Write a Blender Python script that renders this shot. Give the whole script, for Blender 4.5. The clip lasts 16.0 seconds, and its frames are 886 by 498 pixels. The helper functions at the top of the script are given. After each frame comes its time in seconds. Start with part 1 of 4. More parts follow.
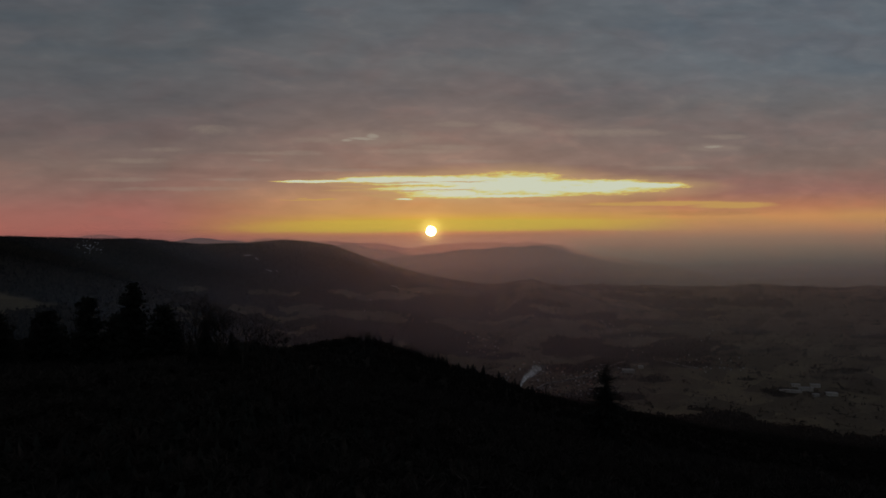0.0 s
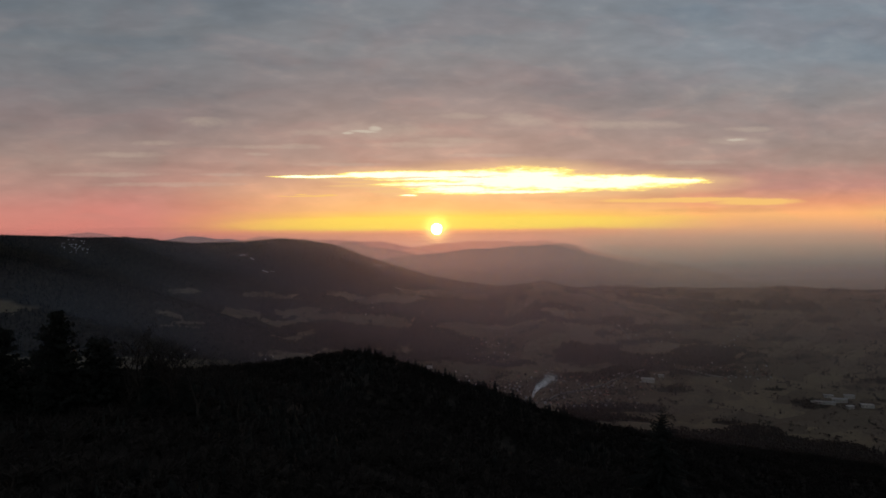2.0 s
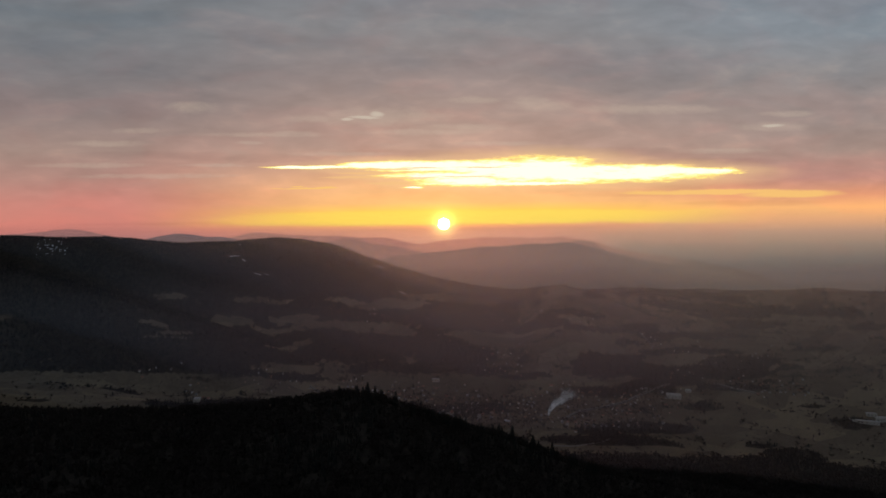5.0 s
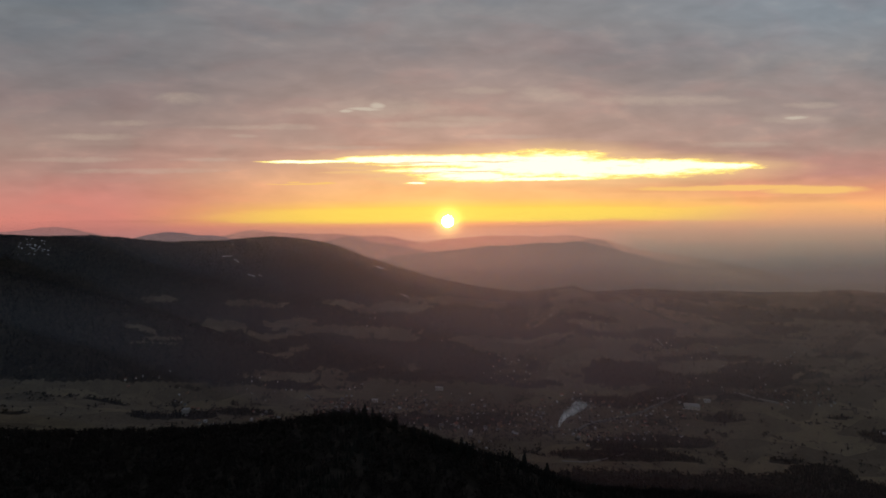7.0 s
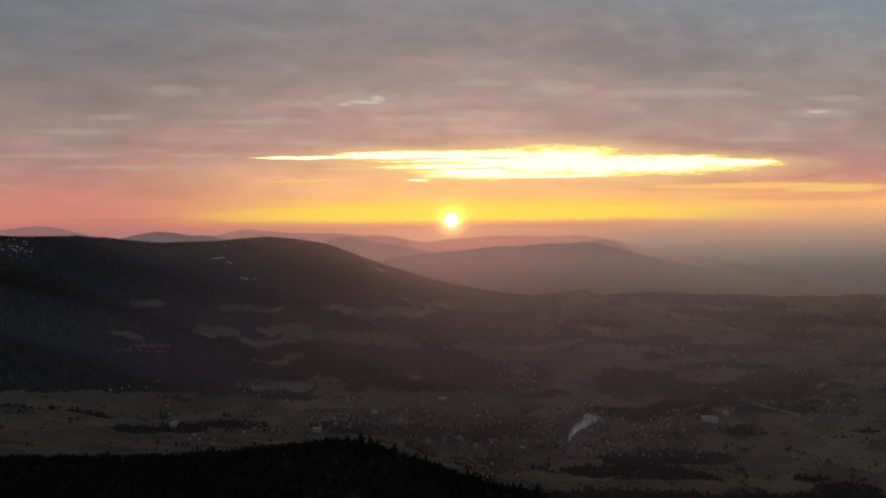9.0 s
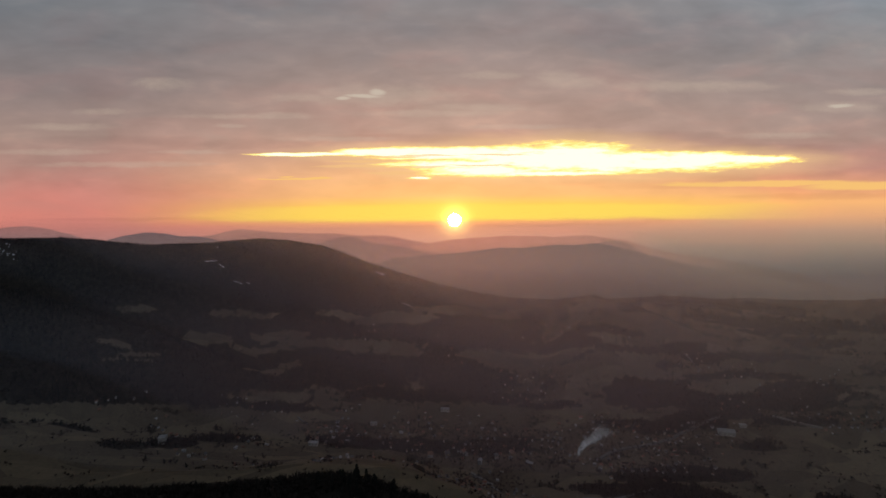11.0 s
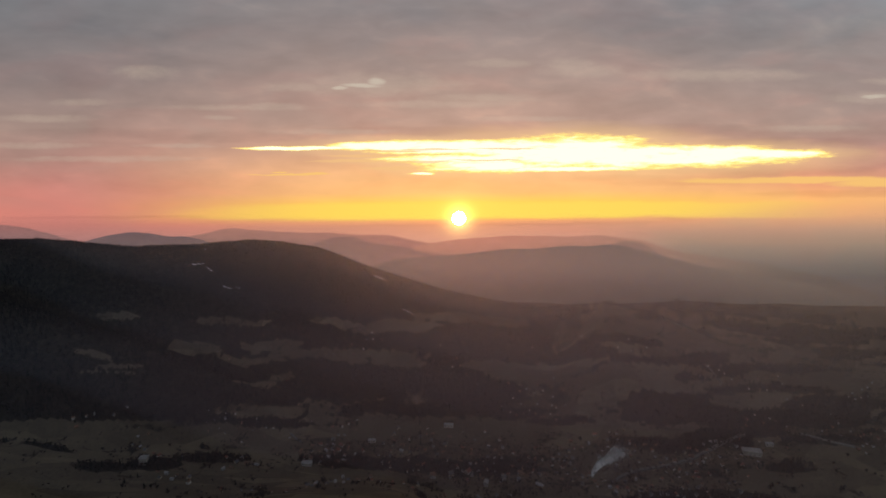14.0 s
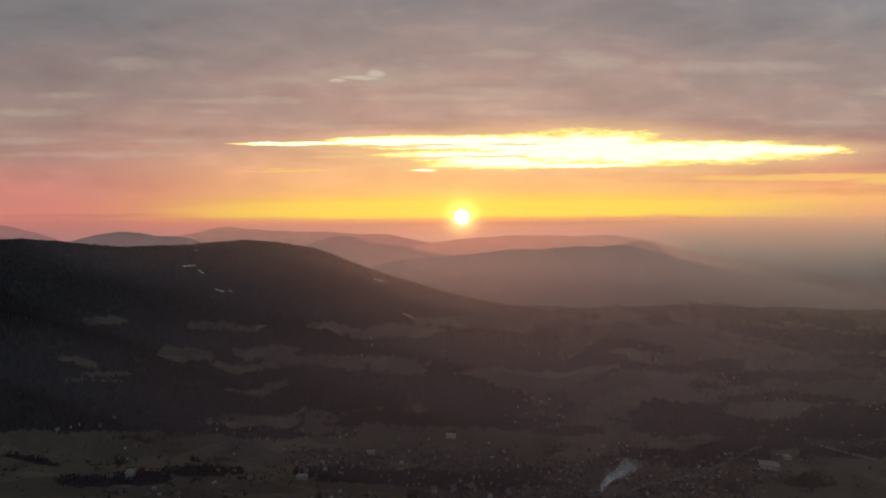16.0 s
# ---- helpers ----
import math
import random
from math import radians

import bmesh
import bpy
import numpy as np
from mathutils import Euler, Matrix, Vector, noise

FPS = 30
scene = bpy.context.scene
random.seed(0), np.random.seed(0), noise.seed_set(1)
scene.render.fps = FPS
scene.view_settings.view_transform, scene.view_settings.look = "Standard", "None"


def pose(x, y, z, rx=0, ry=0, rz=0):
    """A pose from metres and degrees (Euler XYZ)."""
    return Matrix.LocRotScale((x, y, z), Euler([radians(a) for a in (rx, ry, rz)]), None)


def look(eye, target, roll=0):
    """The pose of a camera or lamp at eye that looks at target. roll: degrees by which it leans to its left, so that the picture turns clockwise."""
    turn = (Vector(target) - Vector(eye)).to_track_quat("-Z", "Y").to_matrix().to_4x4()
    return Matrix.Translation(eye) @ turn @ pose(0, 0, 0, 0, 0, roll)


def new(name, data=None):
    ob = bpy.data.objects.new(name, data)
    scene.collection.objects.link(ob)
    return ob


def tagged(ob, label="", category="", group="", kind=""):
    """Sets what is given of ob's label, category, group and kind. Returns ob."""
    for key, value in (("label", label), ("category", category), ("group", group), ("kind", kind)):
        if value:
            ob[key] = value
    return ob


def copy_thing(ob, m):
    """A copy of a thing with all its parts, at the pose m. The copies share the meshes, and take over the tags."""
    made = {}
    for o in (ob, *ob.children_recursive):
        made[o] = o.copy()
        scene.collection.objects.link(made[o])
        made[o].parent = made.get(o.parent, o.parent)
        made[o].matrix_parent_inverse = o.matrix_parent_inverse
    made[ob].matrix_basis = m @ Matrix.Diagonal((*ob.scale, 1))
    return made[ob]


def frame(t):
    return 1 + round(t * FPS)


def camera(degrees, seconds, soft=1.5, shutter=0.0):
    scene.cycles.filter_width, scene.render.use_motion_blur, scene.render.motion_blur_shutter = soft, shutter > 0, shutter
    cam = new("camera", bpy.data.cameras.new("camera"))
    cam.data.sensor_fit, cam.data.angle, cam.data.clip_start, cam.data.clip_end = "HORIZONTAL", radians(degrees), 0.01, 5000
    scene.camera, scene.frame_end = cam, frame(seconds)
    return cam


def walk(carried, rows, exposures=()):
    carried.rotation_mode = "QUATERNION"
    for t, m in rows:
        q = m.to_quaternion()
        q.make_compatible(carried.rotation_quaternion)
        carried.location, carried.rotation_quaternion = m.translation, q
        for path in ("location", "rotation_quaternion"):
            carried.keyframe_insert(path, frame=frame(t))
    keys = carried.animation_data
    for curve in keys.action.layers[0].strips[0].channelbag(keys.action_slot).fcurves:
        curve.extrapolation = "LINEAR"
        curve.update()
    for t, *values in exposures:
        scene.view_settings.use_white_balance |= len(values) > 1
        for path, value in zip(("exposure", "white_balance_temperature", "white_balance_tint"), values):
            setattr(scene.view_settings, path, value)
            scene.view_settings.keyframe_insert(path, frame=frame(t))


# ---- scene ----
# camera: a drone that flies out over the valley and climbs
cam = camera(85.5, 16.0)
PATH = [
    (0.0, pose(-1.85, -0.61, 6.41, 87.519, 0.668, 0.624)),
    (0.5, pose(-2.85, 16.00, 6.52, 87.481, 0.652, 0.780)),
    (1.0, pose(-3.86, 32.48, 6.37, 87.434, 0.636, 0.929)),
    (1.5, pose(-4.88, 48.78, 9.08, 87.232, 0.620, 1.071)),
    (2.0, pose(-5.90, 64.85, 15.18, 86.850, 0.604, 1.207)),
    (2.5, pose(-6.92, 80.67, 23.86, 86.326, 0.588, 1.336)),
    (3.0, pose(-7.95, 96.21, 33.82, 85.723, 0.572, 1.458)),
    (3.5, pose(-8.97, 111.45, 43.75, 85.106, 0.556, 1.575)),
    (4.0, pose(-9.99, 126.37, 52.68, 84.528, 0.541, 1.686)),
    (4.5, pose(-11.01, 140.95, 60.02, 84.022, 0.525, 1.791)),
    (5.0, pose(-12.02, 155.19, 65.59, 83.601, 0.510, 1.891)),
    (5.5, pose(-13.03, 169.08, 69.55, 83.264, 0.494, 1.986)),
    (6.0, pose(-14.03, 182.62, 72.26, 82.997, 0.479, 2.076)),
    (6.5, pose(-15.02, 195.82, 74.22, 82.778, 0.464, 2.162)),
    (7.0, pose(-16.00, 208.69, 75.90, 82.583, 0.448, 2.244)),
    (7.5, pose(-16.97, 221.22, 77.71, 82.392, 0.433, 2.322)),
    (8.0, pose(-17.93, 233.43, 79.91, 82.189, 0.418, 2.396)),
    (8.5, pose(-18.87, 245.34, 82.62, 81.965, 0.403, 2.467)),
    (9.0, pose(-19.79, 256.95, 85.82, 81.717, 0.388, 2.535)),
    (9.5, pose(-20.70, 268.29, 89.36, 81.448, 0.374, 2.601)),
    (10.0, pose(-21.59, 279.37, 93.04, 81.168, 0.359, 2.664)),
    (10.5, pose(-22.45, 290.21, 96.63, 80.885, 0.344, 2.726)),
    (11.0, pose(-23.30, 300.82, 99.95, 80.608, 0.330, 2.786)),
    (11.5, pose(-24.12, 311.22, 102.88, 80.346, 0.315, 2.845)),
    (12.0, pose(-24.92, 321.43, 105.39, 80.101, 0.301, 2.903)),
    (12.5, pose(-25.69, 331.47, 107.55, 79.872, 0.286, 2.961)),
    (13.0, pose(-26.43, 341.35, 109.47, 79.651, 0.272, 3.019)),
    (13.5, pose(-27.14, 351.09, 111.33, 79.432, 0.258, 3.077)),
    (14.0, pose(-27.82, 360.69, 113.22, 79.205, 0.244, 3.136)),
    (14.5, pose(-28.47, 370.17, 115.19, 78.965, 0.230, 3.197)),
    (15.0, pose(-29.09, 379.54, 117.21, 78.712, 0.216, 3.259)),
    (15.5, pose(-29.67, 388.80, 119.19, 78.456, 0.202, 3.323)),
    (16.0, pose(-30.21, 397.95, 121.16, 78.215, 0.188, 3.390)),
]
EXPOSURES = [(0.0, -0.9), (0.1, -0.72), (0.2, -0.5), (0.3, -0.2), (0.4, 0.0), (16.0, 0.0)]
walk(cam, PATH, EXPOSURES)


# ---- light ----
def srgb(r, g, b, k=1.0):
    """Linear colour from 0..255 values."""
    return tuple(k * ((v / 255 / 12.92) if v / 255 <= 0.04045 else ((v / 255 + 0.055) / 1.055) ** 2.4) for v in (r, g, b)) + (1.0,)


class Nodes:
    """A short way to write node trees."""

    def __init__(self, tree):
        self.tree = tree
        tree.nodes.clear()

    def add(self, kind, **inputs):
        n = self.tree.nodes.new(kind)
        for key, v in inputs.items():
            self.set(n, key, v)
        return n

    def set(self, n, key, v):
        sock = n.inputs[int(key[1:])] if key[0] == "i" and key[1:].isdigit() else n.inputs[key.replace("_", " ")]
        if isinstance(v, bpy.types.NodeSocket):
            self.tree.links.new(v, sock)
        else:
            sock.default_value = v

    def math(self, op, a, b=None, c=None, clamp=False):
        n = self.tree.nodes.new("ShaderNodeMath")
        n.operation, n.use_clamp = op, clamp
        for i, v in enumerate((a, b, c)):
            if v is not None:
                self.set(n, f"i{i}", v)
        return n.outputs[0]

    def mix(self, fac, a, b, mode="MIX"):
        n = self.tree.nodes.new("ShaderNodeMix")
        n.data_type, n.blend_type = "RGBA", mode
        n.clamp_result = False
        for i, v in ((0, fac), (6, a), (7, b)):
            self.set(n, f"i{i}", v)
        return n.outputs[2]

    def ramp(self, fac, stops, smooth="LINEAR"):
        n = self.tree.nodes.new("ShaderNodeValToRGB")
        n.color_ramp.interpolation = smooth
        e = n.color_ramp.elements
        while len(e) < len(stops):
            e.new(0.5)
        for el, (p, c) in zip(e, stops):
            el.position, el.color = p, c if len(c) == 4 else (*c, 1)
        self.set(n, "i0", fac)
        return n.outputs[0]

    def noise(self, vec, scale, detail=4.0, rough=0.55, distort=0.0):
        n = self.add("ShaderNodeTexNoise", Vector=vec, Scale=scale, Detail=detail, Roughness=rough, Distortion=distort)
        return n.outputs[0]

    def stretch(self, vec, scale, place=(0, 0, 0)):
        n = self.add("ShaderNodeMapping", Vector=vec, Scale=scale, Location=place)
        return n.outputs[0]

    def smooth(self, v, lo, hi, a=0.0, b=1.0):
        n = self.tree.nodes.new("ShaderNodeMapRange")
        n.interpolation_type = "SMOOTHSTEP"
        for i, w in enumerate((v, lo, hi, a, b)):
            self.set(n, f"i{i}", w)
        return n.outputs[0]


SUN_SPOT = (-47.6, 1265.7, -0.4)
GLOW = (-47.0, 1.0)
world = bpy.data.worlds.new("dusk_sky")
scene.world = world
world.use_nodes = True
w = Nodes(world.node_tree)
sky_tex = w.add("ShaderNodeTexSky")
sky_tex.sky_type, sky_tex.sun_disc = "NISHITA", False
sky_tex.sun_elevation, sky_tex.sun_rotation = radians(1.5), radians(-2)
sky_co = w.add("ShaderNodeTexCoord").outputs["Generated"]
deck = w.noise(w.stretch(sky_co, (1.0, 1.0, 3.0)), 2.2, 5.0, 0.6)
deck = w.ramp(deck, [(0.3, (0.12, 0.135, 0.16)), (0.7, (0.19, 0.2, 0.22))])
sky_light = w.mix(0.12, deck, sky_tex.outputs[0])
bg = w.add("ShaderNodeBackground", Color=sky_light, Strength=1.55)
w.add("ShaderNodeOutputWorld", Surface=bg.outputs[0])

sun_data = bpy.data.lights.new("sun", "SUN")
sun_data.energy, sun_data.angle, sun_data.color = 2.0, radians(0.5), (1.0, 0.62, 0.32)
sun_lamp = new("sun_light", sun_data)
sun_lamp.matrix_world = look(SUN_SPOT, (0, 0, -32))


# ---- materials ----
def material(name):
    m = bpy.data.materials.new(name)
    m.use_nodes = True
    return m, Nodes(m.node_tree)


def surface(name, dark, light, scale=0.2, rough=0.9, relief=0.3, fine=6.0, spread=0.25, spec=0.2):
    """A rough natural surface: two colours in two sizes of noise, object by object a little different."""
    m, n = material(name)
    co = n.add("ShaderNodeTexCoord").outputs["Object"]
    big = n.noise(co, scale, 5.0, 0.6)
    small = n.noise(co, scale * fine, 4.0, 0.6)
    f = n.math("ADD", n.math("MULTIPLY", big, 0.6), n.math("MULTIPLY", small, 0.4))
    col = n.ramp(f, [(0.32, dark), (0.68, light)])
    rnd = n.add("ShaderNodeObjectInfo").outputs["Random"]
    k = n.math("MULTIPLY_ADD", rnd, spread, 1 - spread / 2)
    col = n.mix(1.0, col, n.add("ShaderNodeCombineColor", Red=k, Green=k, Blue=k).outputs[0], "MULTIPLY")
    b = n.add("ShaderNodeBump", Strength=relief, Distance=0.1, Height=small)
    p = n.add("ShaderNodeBsdfPrincipled", Base_Color=col, Roughness=rough, Normal=b.outputs[0])
    p.inputs["Specular IOR Level"].default_value = spec
    n.add("ShaderNodeOutputMaterial", Surface=p.outputs[0])
    return m


def foliage(name, dark, light):
    """Leaves and twigs: each clump a little different."""
    m, n = material(name)
    isle = n.add("ShaderNodeNewGeometry").outputs["Random Per Island"]
    co = n.add("ShaderNodeTexCoord").outputs["Object"]
    f = n.math("ADD", n.math("MULTIPLY", isle, 0.7), n.math("MULTIPLY", n.noise(co, 0.08, 3.0), 0.5))
    col = n.ramp(f, [(0.2, dark), (0.9, light)])
    p = n.add("ShaderNodeBsdfPrincipled", Base_Color=col, Roughness=0.9)
    p.inputs["Specular IOR Level"].default_value = 0.1
    n.add("ShaderNodeOutputMaterial", Surface=p.outputs[0])
    return m


def ground_material():
    """Winter meadows, brown and olive, and the dark floor of the woods where the attribute says so."""
    m, n = material("winter_ground")
    co = n.add("ShaderNodeTexCoord").outputs["Object"]
    wood = n.add("ShaderNodeAttribute")
    wood.attribute_name = "wood"
    sep = n.add("ShaderNodeSeparateXYZ", Vector=co)
    level = n.math("MULTIPLY_ADD", sep.outputs[0], -0.13, sep.outputs[1])
    lie = n.add("ShaderNodeCombineXYZ", X=sep.outputs[0], Y=level).outputs[0]
    patch = n.add("ShaderNodeTexVoronoi", Vector=n.stretch(lie, (0.014, 0.06, 0.0)), Scale=1.0)
    tint = n.ramp(n.math("ADD", n.math("MULTIPLY", patch.outputs["Color"], 0.5), n.math("MULTIPLY", n.noise(co, 0.02, 5.0, 0.6), 0.5)),
                  [(0.25, (0.036, 0.030, 0.023)), (0.5, (0.066, 0.054, 0.039)), (0.75, (0.120, 0.096, 0.066))])
    rough_grass = n.noise(co, 0.25, 6.0, 0.65)
    tint = n.mix(0.35, tint, n.ramp(rough_grass, [(0.3, (0.035, 0.029, 0.022)), (0.7, (0.100, 0.080, 0.057))]))
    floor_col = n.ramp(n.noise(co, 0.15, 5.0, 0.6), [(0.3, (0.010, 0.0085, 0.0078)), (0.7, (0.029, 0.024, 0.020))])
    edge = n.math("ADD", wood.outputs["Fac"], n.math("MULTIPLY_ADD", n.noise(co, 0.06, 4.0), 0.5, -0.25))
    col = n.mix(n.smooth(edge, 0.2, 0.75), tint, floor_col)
    b = n.add("ShaderNodeBump", Strength=0.4, Distance=0.6, Height=rough_grass)
    p = n.add("ShaderNodeBsdfPrincipled", Base_Color=col, Roughness=0.95, Normal=b.outputs[0])
    p.inputs["Specular IOR Level"].default_value = 0.1
    n.add("ShaderNodeOutputMaterial", Surface=p.outputs[0])
    return m


def haze_material(name, top, thick):
    """A mostly see-through sheet that imitates thin mist: it passes on the light of the sky behind it and before it.
    Thickness in the west, the middle and the east.
    """
    m, n = material(name)
    co = n.add("ShaderNodeTexCoord").outputs["Object"]
    sep = n.add("ShaderNodeSeparateXYZ", Vector=co)
    x, z = sep.outputs[0], sep.outputs[2]
    wisps = n.math("MULTIPLY", n.math("SUBTRACT", n.noise(n.stretch(co, (1, 1, 4)), 0.006, 3.0), 0.5), 24.0)
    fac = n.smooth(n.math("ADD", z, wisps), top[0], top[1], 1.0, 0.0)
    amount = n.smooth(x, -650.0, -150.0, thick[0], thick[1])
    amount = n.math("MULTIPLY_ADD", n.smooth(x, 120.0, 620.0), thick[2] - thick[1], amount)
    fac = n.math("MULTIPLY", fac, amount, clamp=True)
    # evening light put into the tint: blue in the west, warm near the sun
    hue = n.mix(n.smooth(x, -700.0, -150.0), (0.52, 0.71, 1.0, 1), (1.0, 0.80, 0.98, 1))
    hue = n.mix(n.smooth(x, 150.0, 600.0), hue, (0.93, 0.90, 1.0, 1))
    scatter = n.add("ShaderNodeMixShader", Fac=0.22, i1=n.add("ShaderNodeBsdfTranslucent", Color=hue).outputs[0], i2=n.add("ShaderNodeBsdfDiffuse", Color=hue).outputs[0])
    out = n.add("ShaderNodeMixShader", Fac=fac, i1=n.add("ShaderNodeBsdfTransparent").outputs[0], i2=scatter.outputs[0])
    n.add("ShaderNodeOutputMaterial", Surface=out.outputs[0])
    return m


def sky_material():
    """The clouded evening sky: grey deck above, pink and yellow towards the horizon, with bright breaks."""
    m, n = material("evening_clouds")
    co = n.add("ShaderNodeTexCoord").outputs["Object"]
    sep = n.add("ShaderNodeSeparateXYZ", Vector=co)
    x, z = sep.outputs[0], sep.outputs[2]
    flat = n.add("ShaderNodeCombineXYZ", X=x, Y=z).outputs[0]
    warp = n.noise(n.stretch(flat, (0.004, 0.012, 1)), 1.0, 4.0, 0.6)
    warp2 = n.noise(n.stretch(flat, (0.014, 0.05, 1), (5, 3, 0)), 1.0, 4.0, 0.6)
    shreds = n.noise(n.stretch(flat, (0.009, 0.075, 1), (2, 9, 0)), 1.0, 5.0, 0.62)
    wob = n.math("ADD", n.math("MULTIPLY", n.math("SUBTRACT", warp, 0.5), 22.0), n.math("MULTIPLY", n.math("SUBTRACT", warp2, 0.5), 10.0))
    low = n.smooth(z, 20.0, 110.0, 0.12, 1.0)
    zz = n.math("ADD", z, n.math("MULTIPLY", wob, low))
    v = n.math("DIVIDE", n.math("SUBTRACT", 560.0, zz), 760.0)

    def column(stops):
        return n.ramp(v, [((560 - h) / 760, srgb(*c)) for h, c in stops])

    west = column([(560, (108, 112, 116)), (430, (116, 117, 119)), (340, (121, 116, 116)), (245, (136, 119, 114)), (165, (160, 132, 120)), (108, (172, 129, 116)),
                   (60, (190, 124, 110)), (14, (199, 122, 107)), (-6, (186, 114, 102)), (-30, (176, 118, 108)), (-200, (166, 120, 114))])
    mid = column([(560, (122, 124, 127)), (430, (134, 129, 128)), (340, (145, 129, 124)), (245, (166, 139, 127)), (175, (182, 146, 129)), (140, (200, 152, 127)),
                  (85, (240, 178, 122)), (50, (246, 182, 112)), (30, (253, 196, 84)), (8, (255, 200, 74)), (-6, (225, 150, 104)), (-14, (206, 138, 108)), (-40, (204, 140, 118)), (-200, (196, 140, 124))])
    east = column([(560, (122, 128, 134)), (430, (130, 134, 138)), (340, (140, 132, 129)), (245, (154, 135, 127)), (165, (160, 133, 121)), (100, (184, 131, 116)),
                   (60, (214, 146, 108)), (30, (236, 170, 108)), (0, (216, 156, 112)), (-28, (178, 138, 112)), (-60, (144, 121, 103)), (-95, (108, 98, 89)), (-130, (78, 74, 71)), (-200, (54, 52, 52))])
    col = n.mix(n.smooth(x, -780.0, -150.0), west, mid)
    col = n.mix(n.smooth(x, 100.0, n.smooth(z, -30.0, 40.0, 430.0, 820.0)), col, east)
    # billows of the cloud deck: broad swells, long rolls and fine lumps
    c1 = n.noise(n.stretch(flat, (0.0030, 0.0095, 1), (1.3, 0.4, 0)), 1.0, 3.0, 0.5, 0.4)
    c2 = n.noise(n.stretch(flat, (0.0075, 0.024, 1), (7, 2, 0)), 1.0, 3.0, 0.48, 0.5)
    c3 = n.noise(n.stretch(flat, (0.019, 0.05, 1), (4, 8, 0)), 1.0, 3.0, 0.5, 0.3)
    billow = n.math("ADD", n.math("MULTIPLY", c1, 0.42), n.math("ADD", n.math("MULTIPLY", c2, 0.40), n.math("MULTIPLY", c3, 0.18)))
    amount = n.smooth(z, -5.0, 90.0, 0.1, 1.0)
    lumps = n.math("MULTIPLY", n.math("MULTIPLY", n.math("SUBTRACT", billow, 0.5), 0.95), amount)
    gain = n.math("ADD", n.smooth(z, 40.0, 330.0, 1.14, 1.05), lumps)
    col = n.mix(1.0, col, n.add("ShaderNodeCombineColor", Red=gain, Green=gain, Blue=gain).outputs[0], "MULTIPLY")
    # thin places let warm light through, thick ones stay blue-grey
    thin = n.smooth(n.math("ADD", n.math("MULTIPLY", c2, 0.6), n.math("MULTIPLY", c3, 0.4)), 0.52, 0.72)
    col = n.mix(n.math("MULTIPLY", n.math("MULTIPLY", thin, 0.30), n.smooth(z, 60.0, 130.0)), col, n.mix(1.0, col, (1.22, 1.12, 1.02, 1), "MULTIPLY"))
    pink = n.smooth(n.noise(n.stretch(flat, (0.0042, 0.013, 1), (3, 6, 0)), 1.0, 3.0, 0.5, 0.4), 0.46, 0.64)
    col = n.mix(n.math("MULTIPLY", pink, 0.6), col, n.mix(1.0, col, (1.09, 0.985, 0.975, 1), "MULTIPLY"))
    blue = n.smooth(c1, 0.50, 0.34)
    col = n.mix(n.math("MULTIPLY", n.math("MULTIPLY", blue, 0.5), n.smooth(z, 170.0, 330.0)), col, n.mix(1.0, col, (0.90, 0.98, 1.04, 1), "MULTIPLY"))

    tatter = n.noise(n.stretch(flat, (0.022, 0.055, 1), (3, 1, 0)), 1.0, 6.0, 0.68, 0.4)
    zr = n.math("ADD", z, n.math("MULTIPLY", n.math("SUBTRACT", warp2, 0.5), 9.0))

    def breaks(spots, lo, hi, ragged, rags=None, grow=1.0):
        """Openings in the clouds: stretched ovals with a ragged rim."""
        total = None
        for cx, cz, a, b in spots:
            px = n.math("POWER", n.math("ABSOLUTE", n.math("DIVIDE", n.math("SUBTRACT", x, cx), a * grow)), 2.0)
            pz = n.math("POWER", n.math("ABSOLUTE", n.math("DIVIDE", n.math("SUBTRACT", zr, cz), b * grow)), 2.0)
            s = n.math("SUBTRACT", 1.0, n.math("ADD", px, pz))
            total = s if total is None else n.math("MAXIMUM", total, s)
        rag = n.math("MULTIPLY", n.math("SUBTRACT", rags or shreds, 0.5), ragged)
        return n.smooth(n.math("ADD", total, rag), lo, hi)

    dim = breaks(DIM, -0.6, 1.0, 1.8)
    col = n.mix(n.math("MULTIPLY", dim, 0.30), col, n.mix(1.0, col, (0.72, 0.66, 0.68, 1), "MULTIPLY"))
    band = breaks(BAND, -0.15, 0.6, 0.7)
    col = n.mix(n.math("MULTIPLY", band, n.smooth(n.math("ABSOLUTE", n.math("SUBTRACT", x, 40.0)), 120.0, 760.0, 0.85, 0.0)), col, srgb(255, 216, 92))
    halo = breaks(GAPS[4:14], -1.6, 1.0, 0.8, None, 1.45)
    col = n.mix(n.math("MULTIPLY", halo, 0.55), col, srgb(250, 204, 142))
    streak = breaks(STREAKS, -0.5, 0.7, 1.5)
    col = n.mix(n.math("MULTIPLY", streak, 0.85), col, srgb(252, 196, 112))
    rough_edge = n.math("ADD", n.math("MULTIPLY", shreds, 0.6), n.math("MULTIPLY", n.noise(n.stretch(flat, (0.034, 0.15, 1), (6, 2, 0)), 1.0, 5.0, 0.65, 0.6), 0.4))
    gap = breaks(GAPS, -0.95, 1.15, 3.8, rough_edge)
    rim = n.ramp(gap, [(0.0, srgb(240, 184, 124)), (0.4, srgb(255, 222, 124)), (0.62, srgb(255, 244, 166)), (0.9, srgb(255, 254, 222))])
    col = n.mix(n.smooth(gap, 0.0, 0.45), col, n.mix(1.0, rim, (1.12, 1.12, 1.12, 1), "MULTIPLY"))
    bars = breaks(BARS, -0.5, 0.7, 1.5)
    col = n.mix(n.math("MULTIPLY", bars, 0.72), col, srgb(244, 190, 128))
